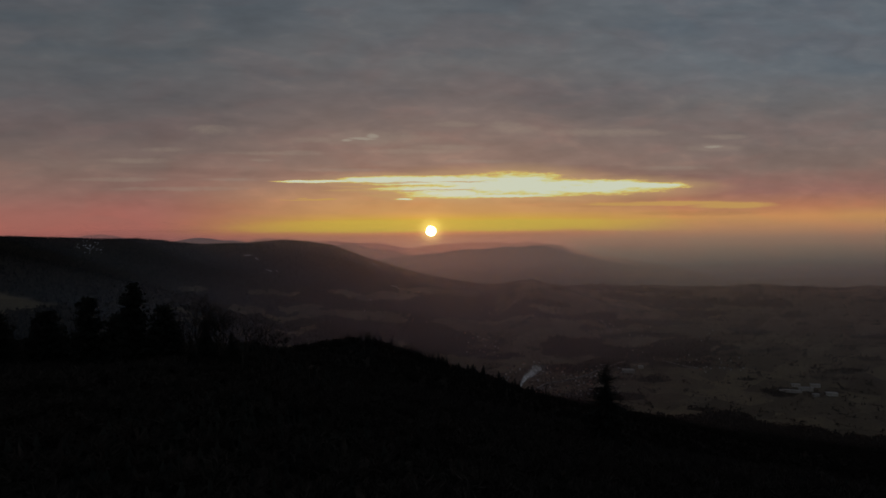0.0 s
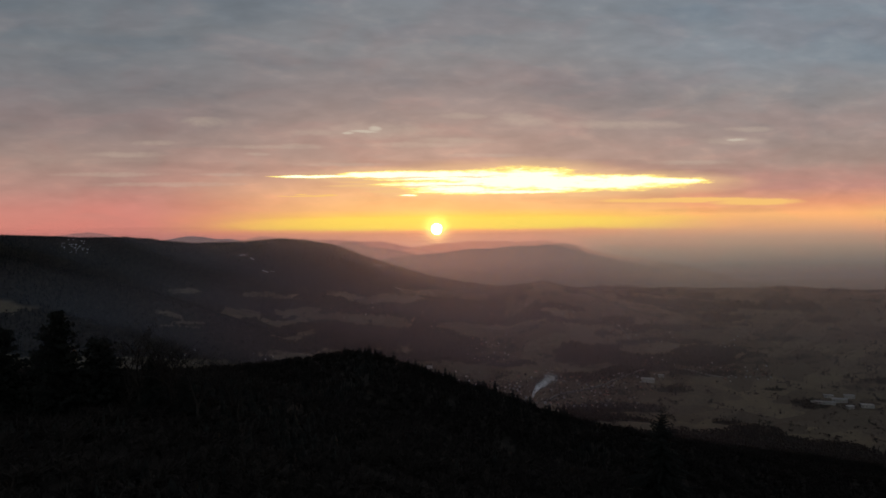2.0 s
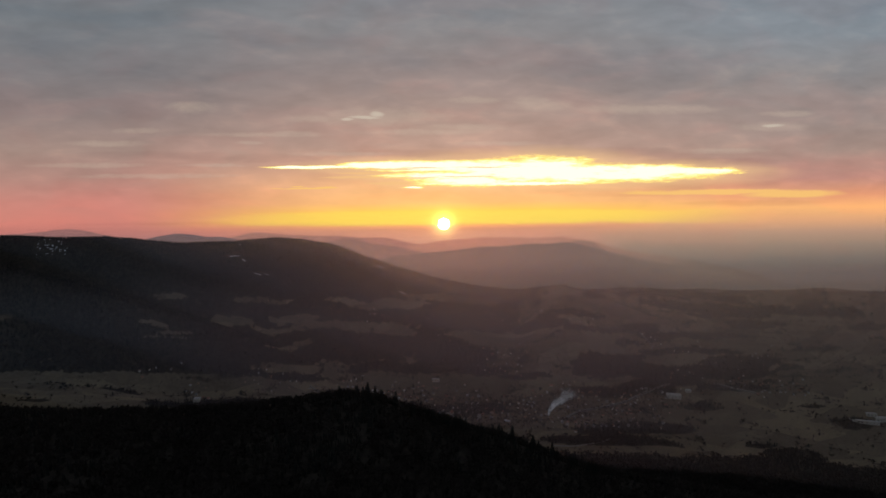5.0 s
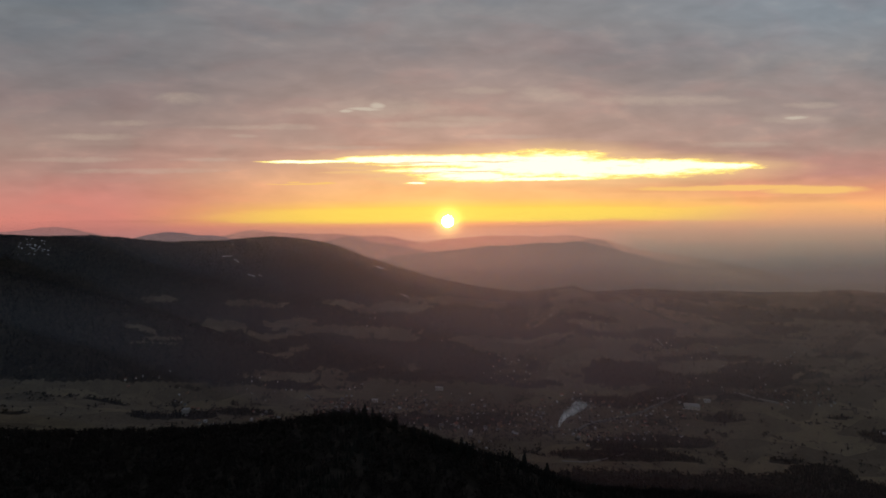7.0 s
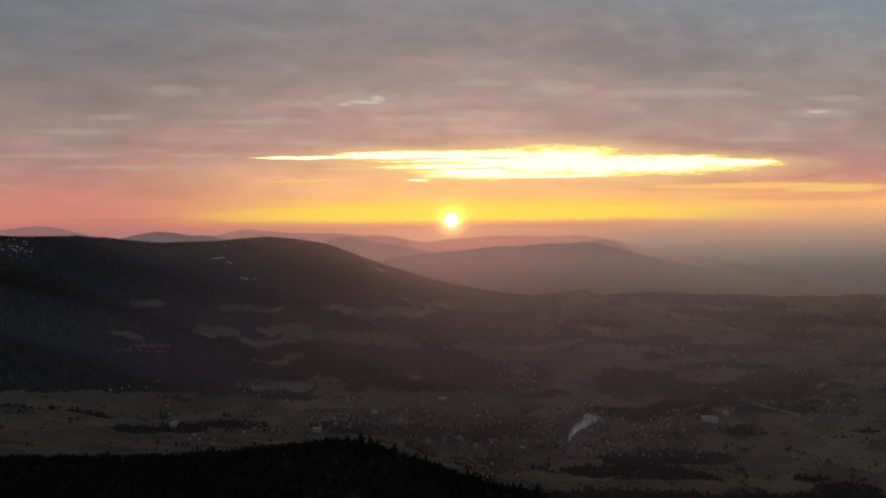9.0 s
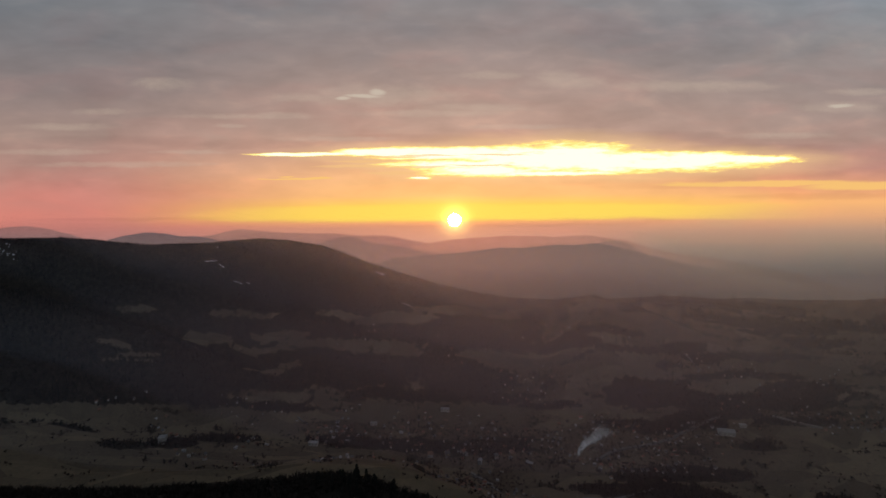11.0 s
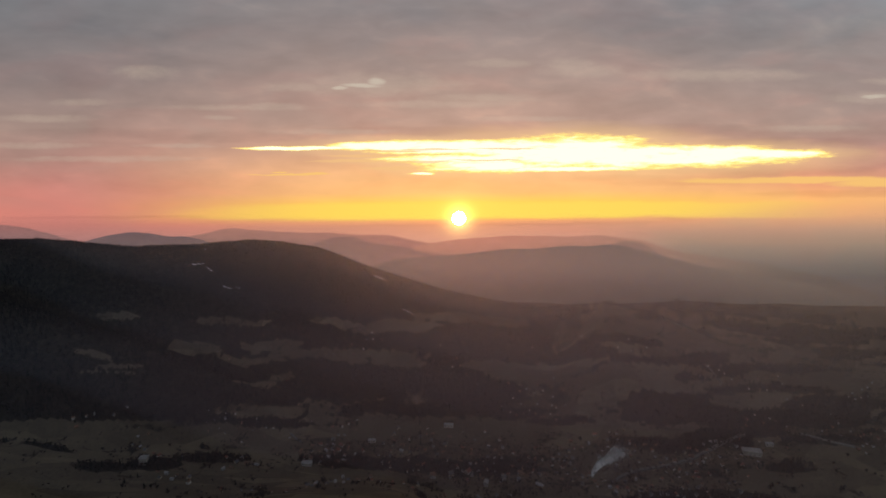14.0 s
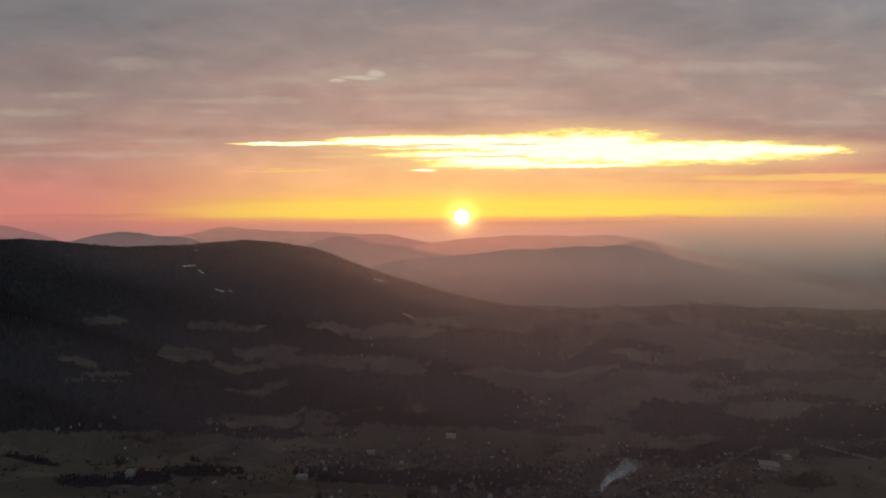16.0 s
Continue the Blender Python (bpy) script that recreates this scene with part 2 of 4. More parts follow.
    faint = breaks(FAINT, -1.4, 2.2, 3.4, tatter, 1.2)
    col = n.mix(n.math("MULTIPLY", faint, 0.36), col, srgb(206, 182, 160))
    spot = breaks(SPOTS, -3.0, 1.0, 2.0, tatter, 1.1)
    col = n.mix(n.math("MULTIPLY", spot, 0.38), col, srgb(226, 214, 190))
    # glow of the air round the sun
    dx, dz = n.math("SUBTRACT", x, GLOW[0]), n.math("SUBTRACT", z, GLOW[1])
    r = n.math("SQRT", n.math("ADD", n.math("POWER", dx, 2.0), n.math("POWER", dz, 2.0)))
    near_glow = n.math("EXPONENT", n.math("MULTIPLY", n.math("POWER", n.math("DIVIDE", r, 22.0), 2.0), -1.0))
    wide_glow = n.math("EXPONENT", n.math("MULTIPLY", n.math("DIVIDE", r, 75.0), -1.0))
    col = n.mix(near_glow, col, n.mix(1.0, col, (1.4, 1.0, 0.25, 1), "ADD"))
    col = n.mix(n.math("MULTIPLY", wide_glow, 0.5), col, n.mix(1.0, col, (0.55, 0.22, 0.02, 1), "ADD"))
    col = n.mix(1.0, col, (0.99, 1.04, 1.09, 1), "MULTIPLY")
    e = n.add("ShaderNodeEmission", Color=col, Strength=1.0)
    n.add("ShaderNodeOutputMaterial", Surface=e.outputs[0])
    return m


def painted_haze_material(name, high, low, z0, z1):
    """Far hills as a glowing colour with the lit haze painted in; only a trace of their woods shows."""
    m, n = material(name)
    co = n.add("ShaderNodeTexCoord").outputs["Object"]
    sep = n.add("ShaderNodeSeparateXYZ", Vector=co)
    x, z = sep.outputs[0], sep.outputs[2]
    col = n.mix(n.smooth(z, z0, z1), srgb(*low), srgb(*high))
    # sun's warm glow painted into the hills nearest to it
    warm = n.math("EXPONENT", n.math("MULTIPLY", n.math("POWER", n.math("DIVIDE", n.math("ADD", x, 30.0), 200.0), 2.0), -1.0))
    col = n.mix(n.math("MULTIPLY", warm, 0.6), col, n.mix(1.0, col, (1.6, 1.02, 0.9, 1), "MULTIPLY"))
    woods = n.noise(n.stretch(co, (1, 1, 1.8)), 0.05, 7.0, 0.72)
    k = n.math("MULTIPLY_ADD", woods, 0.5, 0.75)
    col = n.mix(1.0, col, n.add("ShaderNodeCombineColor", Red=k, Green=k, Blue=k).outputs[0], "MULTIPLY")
    # haze colours by height, painted over the eastern ends of the hills
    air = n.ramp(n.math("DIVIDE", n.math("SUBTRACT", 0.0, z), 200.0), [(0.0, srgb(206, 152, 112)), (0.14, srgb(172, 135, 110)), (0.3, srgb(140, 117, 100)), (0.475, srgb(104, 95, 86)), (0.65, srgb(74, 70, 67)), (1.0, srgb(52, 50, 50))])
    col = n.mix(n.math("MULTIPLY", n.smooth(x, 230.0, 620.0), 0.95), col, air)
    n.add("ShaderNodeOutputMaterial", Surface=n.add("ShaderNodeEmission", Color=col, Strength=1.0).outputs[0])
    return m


def glow_material(name, colour, strength):
    m, n = material(name)
    n.add("ShaderNodeOutputMaterial", Surface=n.add("ShaderNodeEmission", Color=colour, Strength=strength).outputs[0])
    return m


def smoke_material():
    m, n = material("chimney_smoke")
    co = n.add("ShaderNodeTexCoord").outputs["Object"]
    dens = n.add("ShaderNodeAttribute")
    dens.attribute_name = "mist"
    torn = n.smooth(n.noise(n.stretch(co, (1, 0.5, 1)), 0.17, 6.0, 0.7, 1.2), 0.33, 0.58)
    fac = n.math("MULTIPLY", n.math("MULTIPLY", torn, dens.outputs["Fac"]), 0.95, clamp=True)
    white = (0.8, 0.83, 0.86, 1)
    scatter = n.add("ShaderNodeMixShader", Fac=0.5, i1=n.add("ShaderNodeBsdfTranslucent", Color=white).outputs[0], i2=n.add("ShaderNodeBsdfDiffuse", Color=white).outputs[0])
    out = n.add("ShaderNodeMixShader", Fac=fac, i1=n.add("ShaderNodeBsdfTransparent").outputs[0], i2=scatter.outputs[0])
    n.add("ShaderNodeOutputMaterial", Surface=out.outputs[0])
    return m


# openings in the clouds: middle x, height, half width, half height
GAPS = [(-348, 130.6, 97, 2.6), (-307, 130.5, 72, 3.5), (-225, 134.2, 62, 7.1), (-162, 134.0, 115, 9.2), (-58, 130.6, 158, 12.3), (113, 119.5, 161, 24.9), (188, 124.5, 130, 25.0), (6, 98.1, 117, 12.5), (-58, 109.9, 116, 8.3), (-116, 84.1, 23, 2.6), (353, 111.1, 210, 18.0), (265, 113.7, 164, 21.0), (519, 116.8, 123, 9.6), (441, 115.0, 133, 15.9), (146, 91.0, 130, 5.3), (597, 118.6, 34, 3.2)]
STREAKS = [(604, 67.8, 217, 6.5), (491, 67.5, 124, 3.3), (789, 62.2, 128, 9.9), (-310, 85.3, 26, 1.9), (-372, 87.7, 15, 1.5), (-351, 83.5, 72, 1.6)]
BAND = [(-165, 15.6, 448, 18.2), (160, 14.7, 441, 17.4), (611, 11.5, 404, 18.9), (-397, 12.6, 208, 11.7)]
BARS = [(-173, 124.8, 73, 1.8), (-215, 116.8, 83, 2.3), (-100, 127.6, 63, 1.5), (-121, 105.0, 63, 2.1), (6, 107.5, 75, 1.3), (38, 128.2, 64, 1.7), (-246, 107.7, 73, 3.1), (-163, 93.8, 63, 3.1)]
SPOTS = [(-193, 245.0, 9, 3.4), (-221, 238.1, 20, 2.0), (-258, 233.1, 8, 1.8), (727, 220.4, 15, 2.1)]
FAINT = [(-191, 238.2, 102, 13.7), (-384, 203.6, 40, 3.9), (-434, 200.7, 90, 3.9), (-471, 183.9, 20, 3.0), (-332, 235.9, 40, 6.8), (-587, 258.4, 35, 8.5), (-709, 209.4, 35, 4.8), (150, 273.5, 31, 8.8), (181, 263.7, 53, 7.9), (724, 218.3, 62, 7.2), (79, 181.4, 74, 4.1), (-6, 216.7, 73, 6.0), (603, 163.1, 78, 4.2), (25, 275.9, 41, 5.8), (-119, 241.2, 61, 6.9), (-550, 135.4, 50, 3.0), (-807, 136.3, 78, 4.0), (-771, 182.3, 58, 4.9), (758, 248.2, 45, 5.1), (-78, 206.7, 93, 5.0), (-265, 158.7, 82, 4.0), (416, 257.5, 129, 8.0), (-672, 112.8, 119, 4.0)]
DIM = [(357, 65.1, 122, 7.5), (511, 85.7, 203, 10.8), (289, 73.1, 166, 7.5), (700, 40.8, 174, 6.6), (-532, 8.6, 23, 3.2), (-685, 9.1, 172, 3.1), (51, -11.5, 329, 2.7), (373, -3.9, 34, 4.4), (316, 160.5, 218, 12.4), (572, 138.9, 179, 8.5), (-162, 159.5, 166, 8.1), (-418, 150.0, 152, 9.0), (-667, 157.6, 157, 9.9)]

GROUND = ground_material()
# needles, twigs and bark: shade inside the crowns is put into these dark colours
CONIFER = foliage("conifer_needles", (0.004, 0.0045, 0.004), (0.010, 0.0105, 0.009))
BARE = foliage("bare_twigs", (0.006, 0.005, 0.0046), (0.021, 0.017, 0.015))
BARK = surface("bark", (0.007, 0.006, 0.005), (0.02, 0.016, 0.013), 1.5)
SNOW = surface("old_snow", (0.2, 0.21, 0.24), (0.36, 0.37, 0.4), 0.8)
ROAD = surface("asphalt", (0.06, 0.06, 0.06), (0.12, 0.118, 0.115), 0.5)
SKY = sky_material()
SUN_GLOW = glow_material("sun_disc", (1.0, 0.70, 0.42, 1), 32.0)
SMOKE = smoke_material()
WALLS = [surface("lime_render", (0.12, 0.118, 0.112), (0.36, 0.345, 0.32), 0.6), surface("cream_render", (0.15, 0.125, 0.095), (0.28, 0.245, 0.185), 0.6),
         surface("grey_render", (0.13, 0.13, 0.13), (0.24, 0.24, 0.24), 0.6), surface("weathered_boards", (0.09, 0.065, 0.045), (0.18, 0.13, 0.09), 0.8)]
ROOFS = [surface("brown_tiles", (0.07, 0.04, 0.03), (0.14, 0.085, 0.06), 0.9), surface("dark_slate", (0.04, 0.042, 0.046), (0.09, 0.092, 0.1), 0.9),
         surface("red_tiles", (0.10, 0.045, 0.034), (0.17, 0.078, 0.058), 0.9), surface("sheet_metal", (0.10, 0.103, 0.108), (0.22, 0.225, 0.235), 0.5, rough=0.65, spec=0.35)]
BRICK = surface("chimney_brick", (0.16, 0.07, 0.05), (0.28, 0.13, 0.09), 2.0)
GLASS_DARK = surface("window_pane", (0.02, 0.022, 0.026), (0.04, 0.043, 0.05), 0.5, rough=0.15, spec=0.6)
DOOR_WOOD = surface("door_wood", (0.06, 0.035, 0.02), (0.12, 0.07, 0.04), 2.0)


# ---- mesh helpers ----
def mesh_of(name, verts, faces, mats, smooth=False):
    me = bpy.data.meshes.new(name)
    me.from_pydata([tuple(map(float, v)) for v in verts], [], faces)
    for m in mats if isinstance(mats, (list, tuple)) else [mats]:
        me.materials.append(m)
    if smooth:
        me.polygons.foreach_set("use_smooth", [True] * len(me.polygons))
    me.update()
    return me


def array_mesh(name, verts, tris, mat, smooth=False):
    """A mesh from numpy arrays of vertices and triangles."""
    me = bpy.data.meshes.new(name)
    n, f = len(verts), len(tris)
    me.vertices.add(n)
    me.vertices.foreach_set("co", np.asarray(verts, np.float32).ravel())
    me.loops.add(f * 3)
    me.loops.foreach_set("vertex_index", np.asarray(tris, np.int32).ravel())
    me.polygons.add(f)
    me.polygons.foreach_set("loop_start", np.arange(0, f * 3, 3, dtype=np.int32))
    me.polygons.foreach_set("loop_total", np.full(f, 3, np.int32))
    if smooth:
        me.polygons.foreach_set("use_smooth", np.ones(f, bool))
    me.materials.append(mat)
    me.update(calc_edges=True)
    me.validate()
    return me


def part(name, bm, mat, parent, label=""):
    me = bpy.data.meshes.new(name)
    bm.to_mesh(me)
    bm.free()
    me.materials.append(mat)
    ob = new(name, me)
    ob.parent = parent
    return tagged(ob, label)


def mesh_part(name, me, parent, label=""):
    ob = new(name, me)
    ob.parent = parent
    return tagged(ob, label)


def box(bm, x0, y0, z0, x1, y1, z1):
    vs = [bm.verts.new(c) for c in ((x0, y0, z0), (x1, y0, z0), (x1, y1, z0), (x0, y1, z0), (x0, y0, z1), (x1, y0, z1), (x1, y1, z1), (x0, y1, z1))]
    for f in ((0, 3, 2, 1), (4, 5, 6, 7), (0, 1, 5, 4), (1, 2, 6, 5), (2, 3, 7, 6), (3, 0, 4, 7)):
        bm.faces.new([vs[i] for i in f])
    return vs


# ---- the land ----
MAIN = [(-1600, 8), (-955, -2), (-860, -6), (-780, -10), (-700, -11), (-645, -16), (-611, -21), (-570, -25), (-466, -25), (-421, -21), (-384, -19), (-341, -22),
        (-305, -27), (-280, -31), (-251, -39), (-193, -62), (-143, -78), (-60, -103), (19, -118), (95, -128), (162, -120),
        (192, -115), (222, -124), (262, -133), (310, -152), (380, -180), (480, -230), (700, -330), (1600, -500)]
SPUR = [(-1600, 60), (-1000, -22), (-900, -42), (-817, -62), (-717, -86), (-620, -112), (-521, -142), (-424, -177), (-346, -206), (-250, -255), (-150, -320), (0, -430), (1600, -900)]
NEAR = [(-1600, -230), (-800, -212), (-560, -202), (-420, -199), (-285, -187), (-202, -179), (-152, -175), (-115, -180), (-84, -187),
        (-50, -198), (-15, -210), (20, -226), (55, -238), (90, -253), (125, -264), (195, -292), (265, -316), (400, -350), (1600, -420)]
CREST = [(-1600, -190), (-800, -176), (-560, -168), (-474, -171), (-416, -170), (-302, -167), (-230, -161), (-189, -155), (-160, -151), (-134, -148), (-110, -150), (-80, -158), (-50, -169), (-26, -177), (0, -185), (28, -193), (60, -205), (92, -218), (129, -230), (193, -244), (308, -265), (428, -292), (548, -315), (1472, -385)]
FOOT = [(-1600, -900), (0, -400), (120, -220), (190, -150), (223, -143), (271, -140), (305, -138), (339, -146), (387, -143), (435, -146), (474, -154), (532, -162), (608, -171), (691, -178), (900, -180), (1100, -230), (1600, -300)]


def bump(x, y, scale, seed=0.0):
    """Smooth rolling relief between -1 and 1."""
    a, b = x / scale + seed, y / scale - 1.7 * seed
    return (np.sin(a + 1.3 * np.sin(0.7 * b + seed)) * np.cos(0.9 * b + 0.8 * np.sin(0.6 * a)) + 0.5 * np.sin(2.1 * a + 0.4 + b) * np.sin(1.9 * b - 0.7 * a)) / 1.5


def line(x, points):
    return np.interp(x, [p[0] for p in points], [p[1] for p in points])


def soft(a, b, k):
    """Smooth maximum of two heights."""
    h = np.clip(0.5 + 0.5 * (a - b) / k, 0, 1)
    return b + (a - b) * h + k * h * (1 - h)


def crest_y(x):
    """Where the main ridge's crest runs; it comes nearer in the west."""
    return 1112 - 0.15 * np.clip(-350 - x, 0, 700)


def height(x, y):
    """Height of the ground at x, y."""
    x, y = np.asarray(x, float), np.asarray(y, float)
    up = np.clip(y - 900, 0, None)
    rise = up ** 2 / (up + 60)
    base = -335 + 0.79 * np.minimum(rise, 248) - 0.12 * np.clip(x - 300, 0, 900) * np.interp(y, [1000, 1150], [1, 0.15]) - 1.3 * np.clip(y - 1232, 0, 200) + 0.16 * np.clip(-x, 0, 900) + 5 * bump(x, y, 60)
    crest = crest_y(x)
    base = base - np.clip(y - crest - 15, 0, 200) * np.clip(-x / 150, 0, 1)
    back = np.abs(y - crest)
    steep = np.interp(x, [-900, -600, -350, 0, 400], [1.6, 1.75, 1.75, 1.6, 2.0])
    main = line(x, MAIN) - np.where(y < crest, steep, 1.0) * (np.sqrt(back ** 2 + 100) - 10) + np.clip(back / 40, 0, 1) * 7 * bump(x, y, 34, 2.0)
    spur = line(x, SPUR) - 1.3 * (np.sqrt((y - 990) ** 2 + 150) - 12) + np.clip(np.abs(y - 990) / 40, 0, 1) * 5 * bump(x, y, 30, 4.0)
    foot = line(x, FOOT) - 1.1 * (np.sqrt((y - 1165) ** 2 + 200) - 14) + 3 * bump(x, y, 25, 6.0) * np.clip(np.abs(y - 1165) / 20, 0, 1)
    z = soft(soft(soft(base, main, 16), spur, 12), foot, 8)
    d = y - 690
    near = line(x, NEAR) - np.where(d < 0, 0.3, 0.62) * (np.sqrt(d ** 2 + 400) - 20) + np.clip(np.abs(d) / 60, 0, 1) * 6 * bump(x, y, 45, 1.0)
    near = near - 0.6 * np.clip(800 - y, 0, 300)
    d = y - 640
    front = line(x, CREST) - np.where(d < 0, 0.3, 1.1) * (np.sqrt(d ** 2 + 400) - 20) + np.clip(np.abs(d) / 60, 0, 1) * 6 * bump(x, y, 45, 1.0)
    z = soft(z, soft(near, front, 10), 14)
    start = -42 - 0.12 * np.clip(y, -600, 360) - 0.23 * np.clip(x + 150, 0, 500) * np.clip(y / 300, 0.2, 1.2) - 0.75 * np.clip(y - 360, 0, 2000) + 4 * bump(x, y, 50, 3.0)
    return np.where(y < 600, soft(z, start, 20), z)


def oval(x, y, ovals):
    """Largest of some ovals' fields: 1 in the middle, 0 on the rim. A fifth number lets an oval run aslant."""
    best = np.full(np.shape(x), -9.0)
    for cx, cy, a, b, *lean in ovals:
        skew = lean[0] if lean else 0.0
        best = np.maximum(best, 1 - ((x - cx) / a) ** 2 - ((y - cy - skew * (x - cx)) / b) ** 2)
    return best


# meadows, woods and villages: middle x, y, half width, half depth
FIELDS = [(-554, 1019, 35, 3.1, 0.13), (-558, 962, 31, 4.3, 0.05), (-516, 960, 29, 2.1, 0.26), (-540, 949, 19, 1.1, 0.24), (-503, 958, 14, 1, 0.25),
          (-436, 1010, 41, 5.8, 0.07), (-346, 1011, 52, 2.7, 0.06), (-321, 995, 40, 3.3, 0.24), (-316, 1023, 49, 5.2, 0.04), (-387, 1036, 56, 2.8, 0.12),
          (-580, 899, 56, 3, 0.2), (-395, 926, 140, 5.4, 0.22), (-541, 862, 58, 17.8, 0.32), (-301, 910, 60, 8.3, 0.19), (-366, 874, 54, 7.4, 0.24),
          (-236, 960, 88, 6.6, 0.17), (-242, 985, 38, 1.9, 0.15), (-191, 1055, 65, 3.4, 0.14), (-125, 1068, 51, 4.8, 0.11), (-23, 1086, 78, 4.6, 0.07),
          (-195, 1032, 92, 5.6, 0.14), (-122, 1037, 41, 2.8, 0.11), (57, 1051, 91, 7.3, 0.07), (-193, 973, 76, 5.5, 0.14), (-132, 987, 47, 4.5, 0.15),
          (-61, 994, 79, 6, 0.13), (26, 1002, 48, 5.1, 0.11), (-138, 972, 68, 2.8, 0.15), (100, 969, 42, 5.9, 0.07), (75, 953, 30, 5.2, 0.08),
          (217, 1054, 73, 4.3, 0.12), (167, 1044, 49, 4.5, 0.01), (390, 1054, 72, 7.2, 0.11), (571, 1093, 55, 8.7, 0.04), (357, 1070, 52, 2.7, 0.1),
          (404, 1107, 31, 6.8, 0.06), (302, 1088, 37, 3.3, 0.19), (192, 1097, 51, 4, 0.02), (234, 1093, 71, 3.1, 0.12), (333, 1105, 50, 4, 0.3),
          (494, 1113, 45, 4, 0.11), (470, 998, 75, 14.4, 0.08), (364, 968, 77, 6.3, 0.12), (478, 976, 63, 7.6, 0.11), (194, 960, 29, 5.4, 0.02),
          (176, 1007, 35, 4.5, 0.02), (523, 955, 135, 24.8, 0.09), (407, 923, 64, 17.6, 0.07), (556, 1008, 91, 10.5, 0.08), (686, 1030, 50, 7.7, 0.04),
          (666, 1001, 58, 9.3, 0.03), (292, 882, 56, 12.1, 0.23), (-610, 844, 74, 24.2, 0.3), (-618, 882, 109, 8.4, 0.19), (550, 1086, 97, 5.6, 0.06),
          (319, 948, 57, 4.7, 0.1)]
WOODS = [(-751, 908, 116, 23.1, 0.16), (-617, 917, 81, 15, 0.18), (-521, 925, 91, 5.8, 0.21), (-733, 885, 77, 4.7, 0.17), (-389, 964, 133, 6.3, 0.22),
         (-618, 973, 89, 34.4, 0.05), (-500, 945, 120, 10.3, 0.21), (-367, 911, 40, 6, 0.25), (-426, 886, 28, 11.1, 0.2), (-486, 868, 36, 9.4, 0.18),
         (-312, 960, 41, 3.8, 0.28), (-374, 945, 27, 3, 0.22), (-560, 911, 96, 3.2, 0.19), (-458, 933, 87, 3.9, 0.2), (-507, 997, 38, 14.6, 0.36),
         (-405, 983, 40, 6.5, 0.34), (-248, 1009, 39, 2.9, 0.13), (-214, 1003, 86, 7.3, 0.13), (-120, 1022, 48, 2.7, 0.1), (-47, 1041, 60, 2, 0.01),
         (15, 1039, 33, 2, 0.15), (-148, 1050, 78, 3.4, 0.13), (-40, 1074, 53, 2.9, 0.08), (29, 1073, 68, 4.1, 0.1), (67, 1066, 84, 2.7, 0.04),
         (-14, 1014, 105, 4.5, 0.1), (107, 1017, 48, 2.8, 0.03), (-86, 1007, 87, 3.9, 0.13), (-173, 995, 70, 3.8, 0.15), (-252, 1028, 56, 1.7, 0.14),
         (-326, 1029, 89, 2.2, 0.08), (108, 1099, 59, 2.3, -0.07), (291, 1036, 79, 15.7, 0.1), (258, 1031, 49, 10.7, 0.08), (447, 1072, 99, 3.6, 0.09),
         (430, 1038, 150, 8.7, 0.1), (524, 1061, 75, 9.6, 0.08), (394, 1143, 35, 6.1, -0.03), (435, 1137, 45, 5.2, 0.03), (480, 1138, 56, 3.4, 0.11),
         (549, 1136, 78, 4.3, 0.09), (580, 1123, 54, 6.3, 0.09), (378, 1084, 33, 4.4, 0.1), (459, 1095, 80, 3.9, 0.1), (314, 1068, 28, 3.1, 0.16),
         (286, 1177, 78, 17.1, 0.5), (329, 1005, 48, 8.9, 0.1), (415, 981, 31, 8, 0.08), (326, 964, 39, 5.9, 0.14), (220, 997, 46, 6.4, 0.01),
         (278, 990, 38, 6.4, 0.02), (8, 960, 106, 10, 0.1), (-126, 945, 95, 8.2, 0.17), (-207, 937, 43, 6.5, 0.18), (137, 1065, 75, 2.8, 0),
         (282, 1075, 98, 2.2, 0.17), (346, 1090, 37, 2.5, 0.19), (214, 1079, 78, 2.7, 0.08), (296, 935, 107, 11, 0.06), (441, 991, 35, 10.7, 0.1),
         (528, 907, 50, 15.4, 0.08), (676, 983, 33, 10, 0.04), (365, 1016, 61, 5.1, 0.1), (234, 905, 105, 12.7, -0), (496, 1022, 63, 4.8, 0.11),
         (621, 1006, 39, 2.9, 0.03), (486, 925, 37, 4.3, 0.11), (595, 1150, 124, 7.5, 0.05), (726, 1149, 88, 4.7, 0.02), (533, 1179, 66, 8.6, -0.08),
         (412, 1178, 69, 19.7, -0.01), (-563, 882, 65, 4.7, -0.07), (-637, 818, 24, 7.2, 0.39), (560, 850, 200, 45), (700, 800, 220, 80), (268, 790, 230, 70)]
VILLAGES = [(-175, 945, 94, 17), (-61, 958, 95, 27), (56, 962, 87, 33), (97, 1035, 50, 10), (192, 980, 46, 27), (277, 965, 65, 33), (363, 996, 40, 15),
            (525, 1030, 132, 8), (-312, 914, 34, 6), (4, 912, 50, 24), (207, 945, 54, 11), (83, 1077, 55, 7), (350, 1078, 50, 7)]


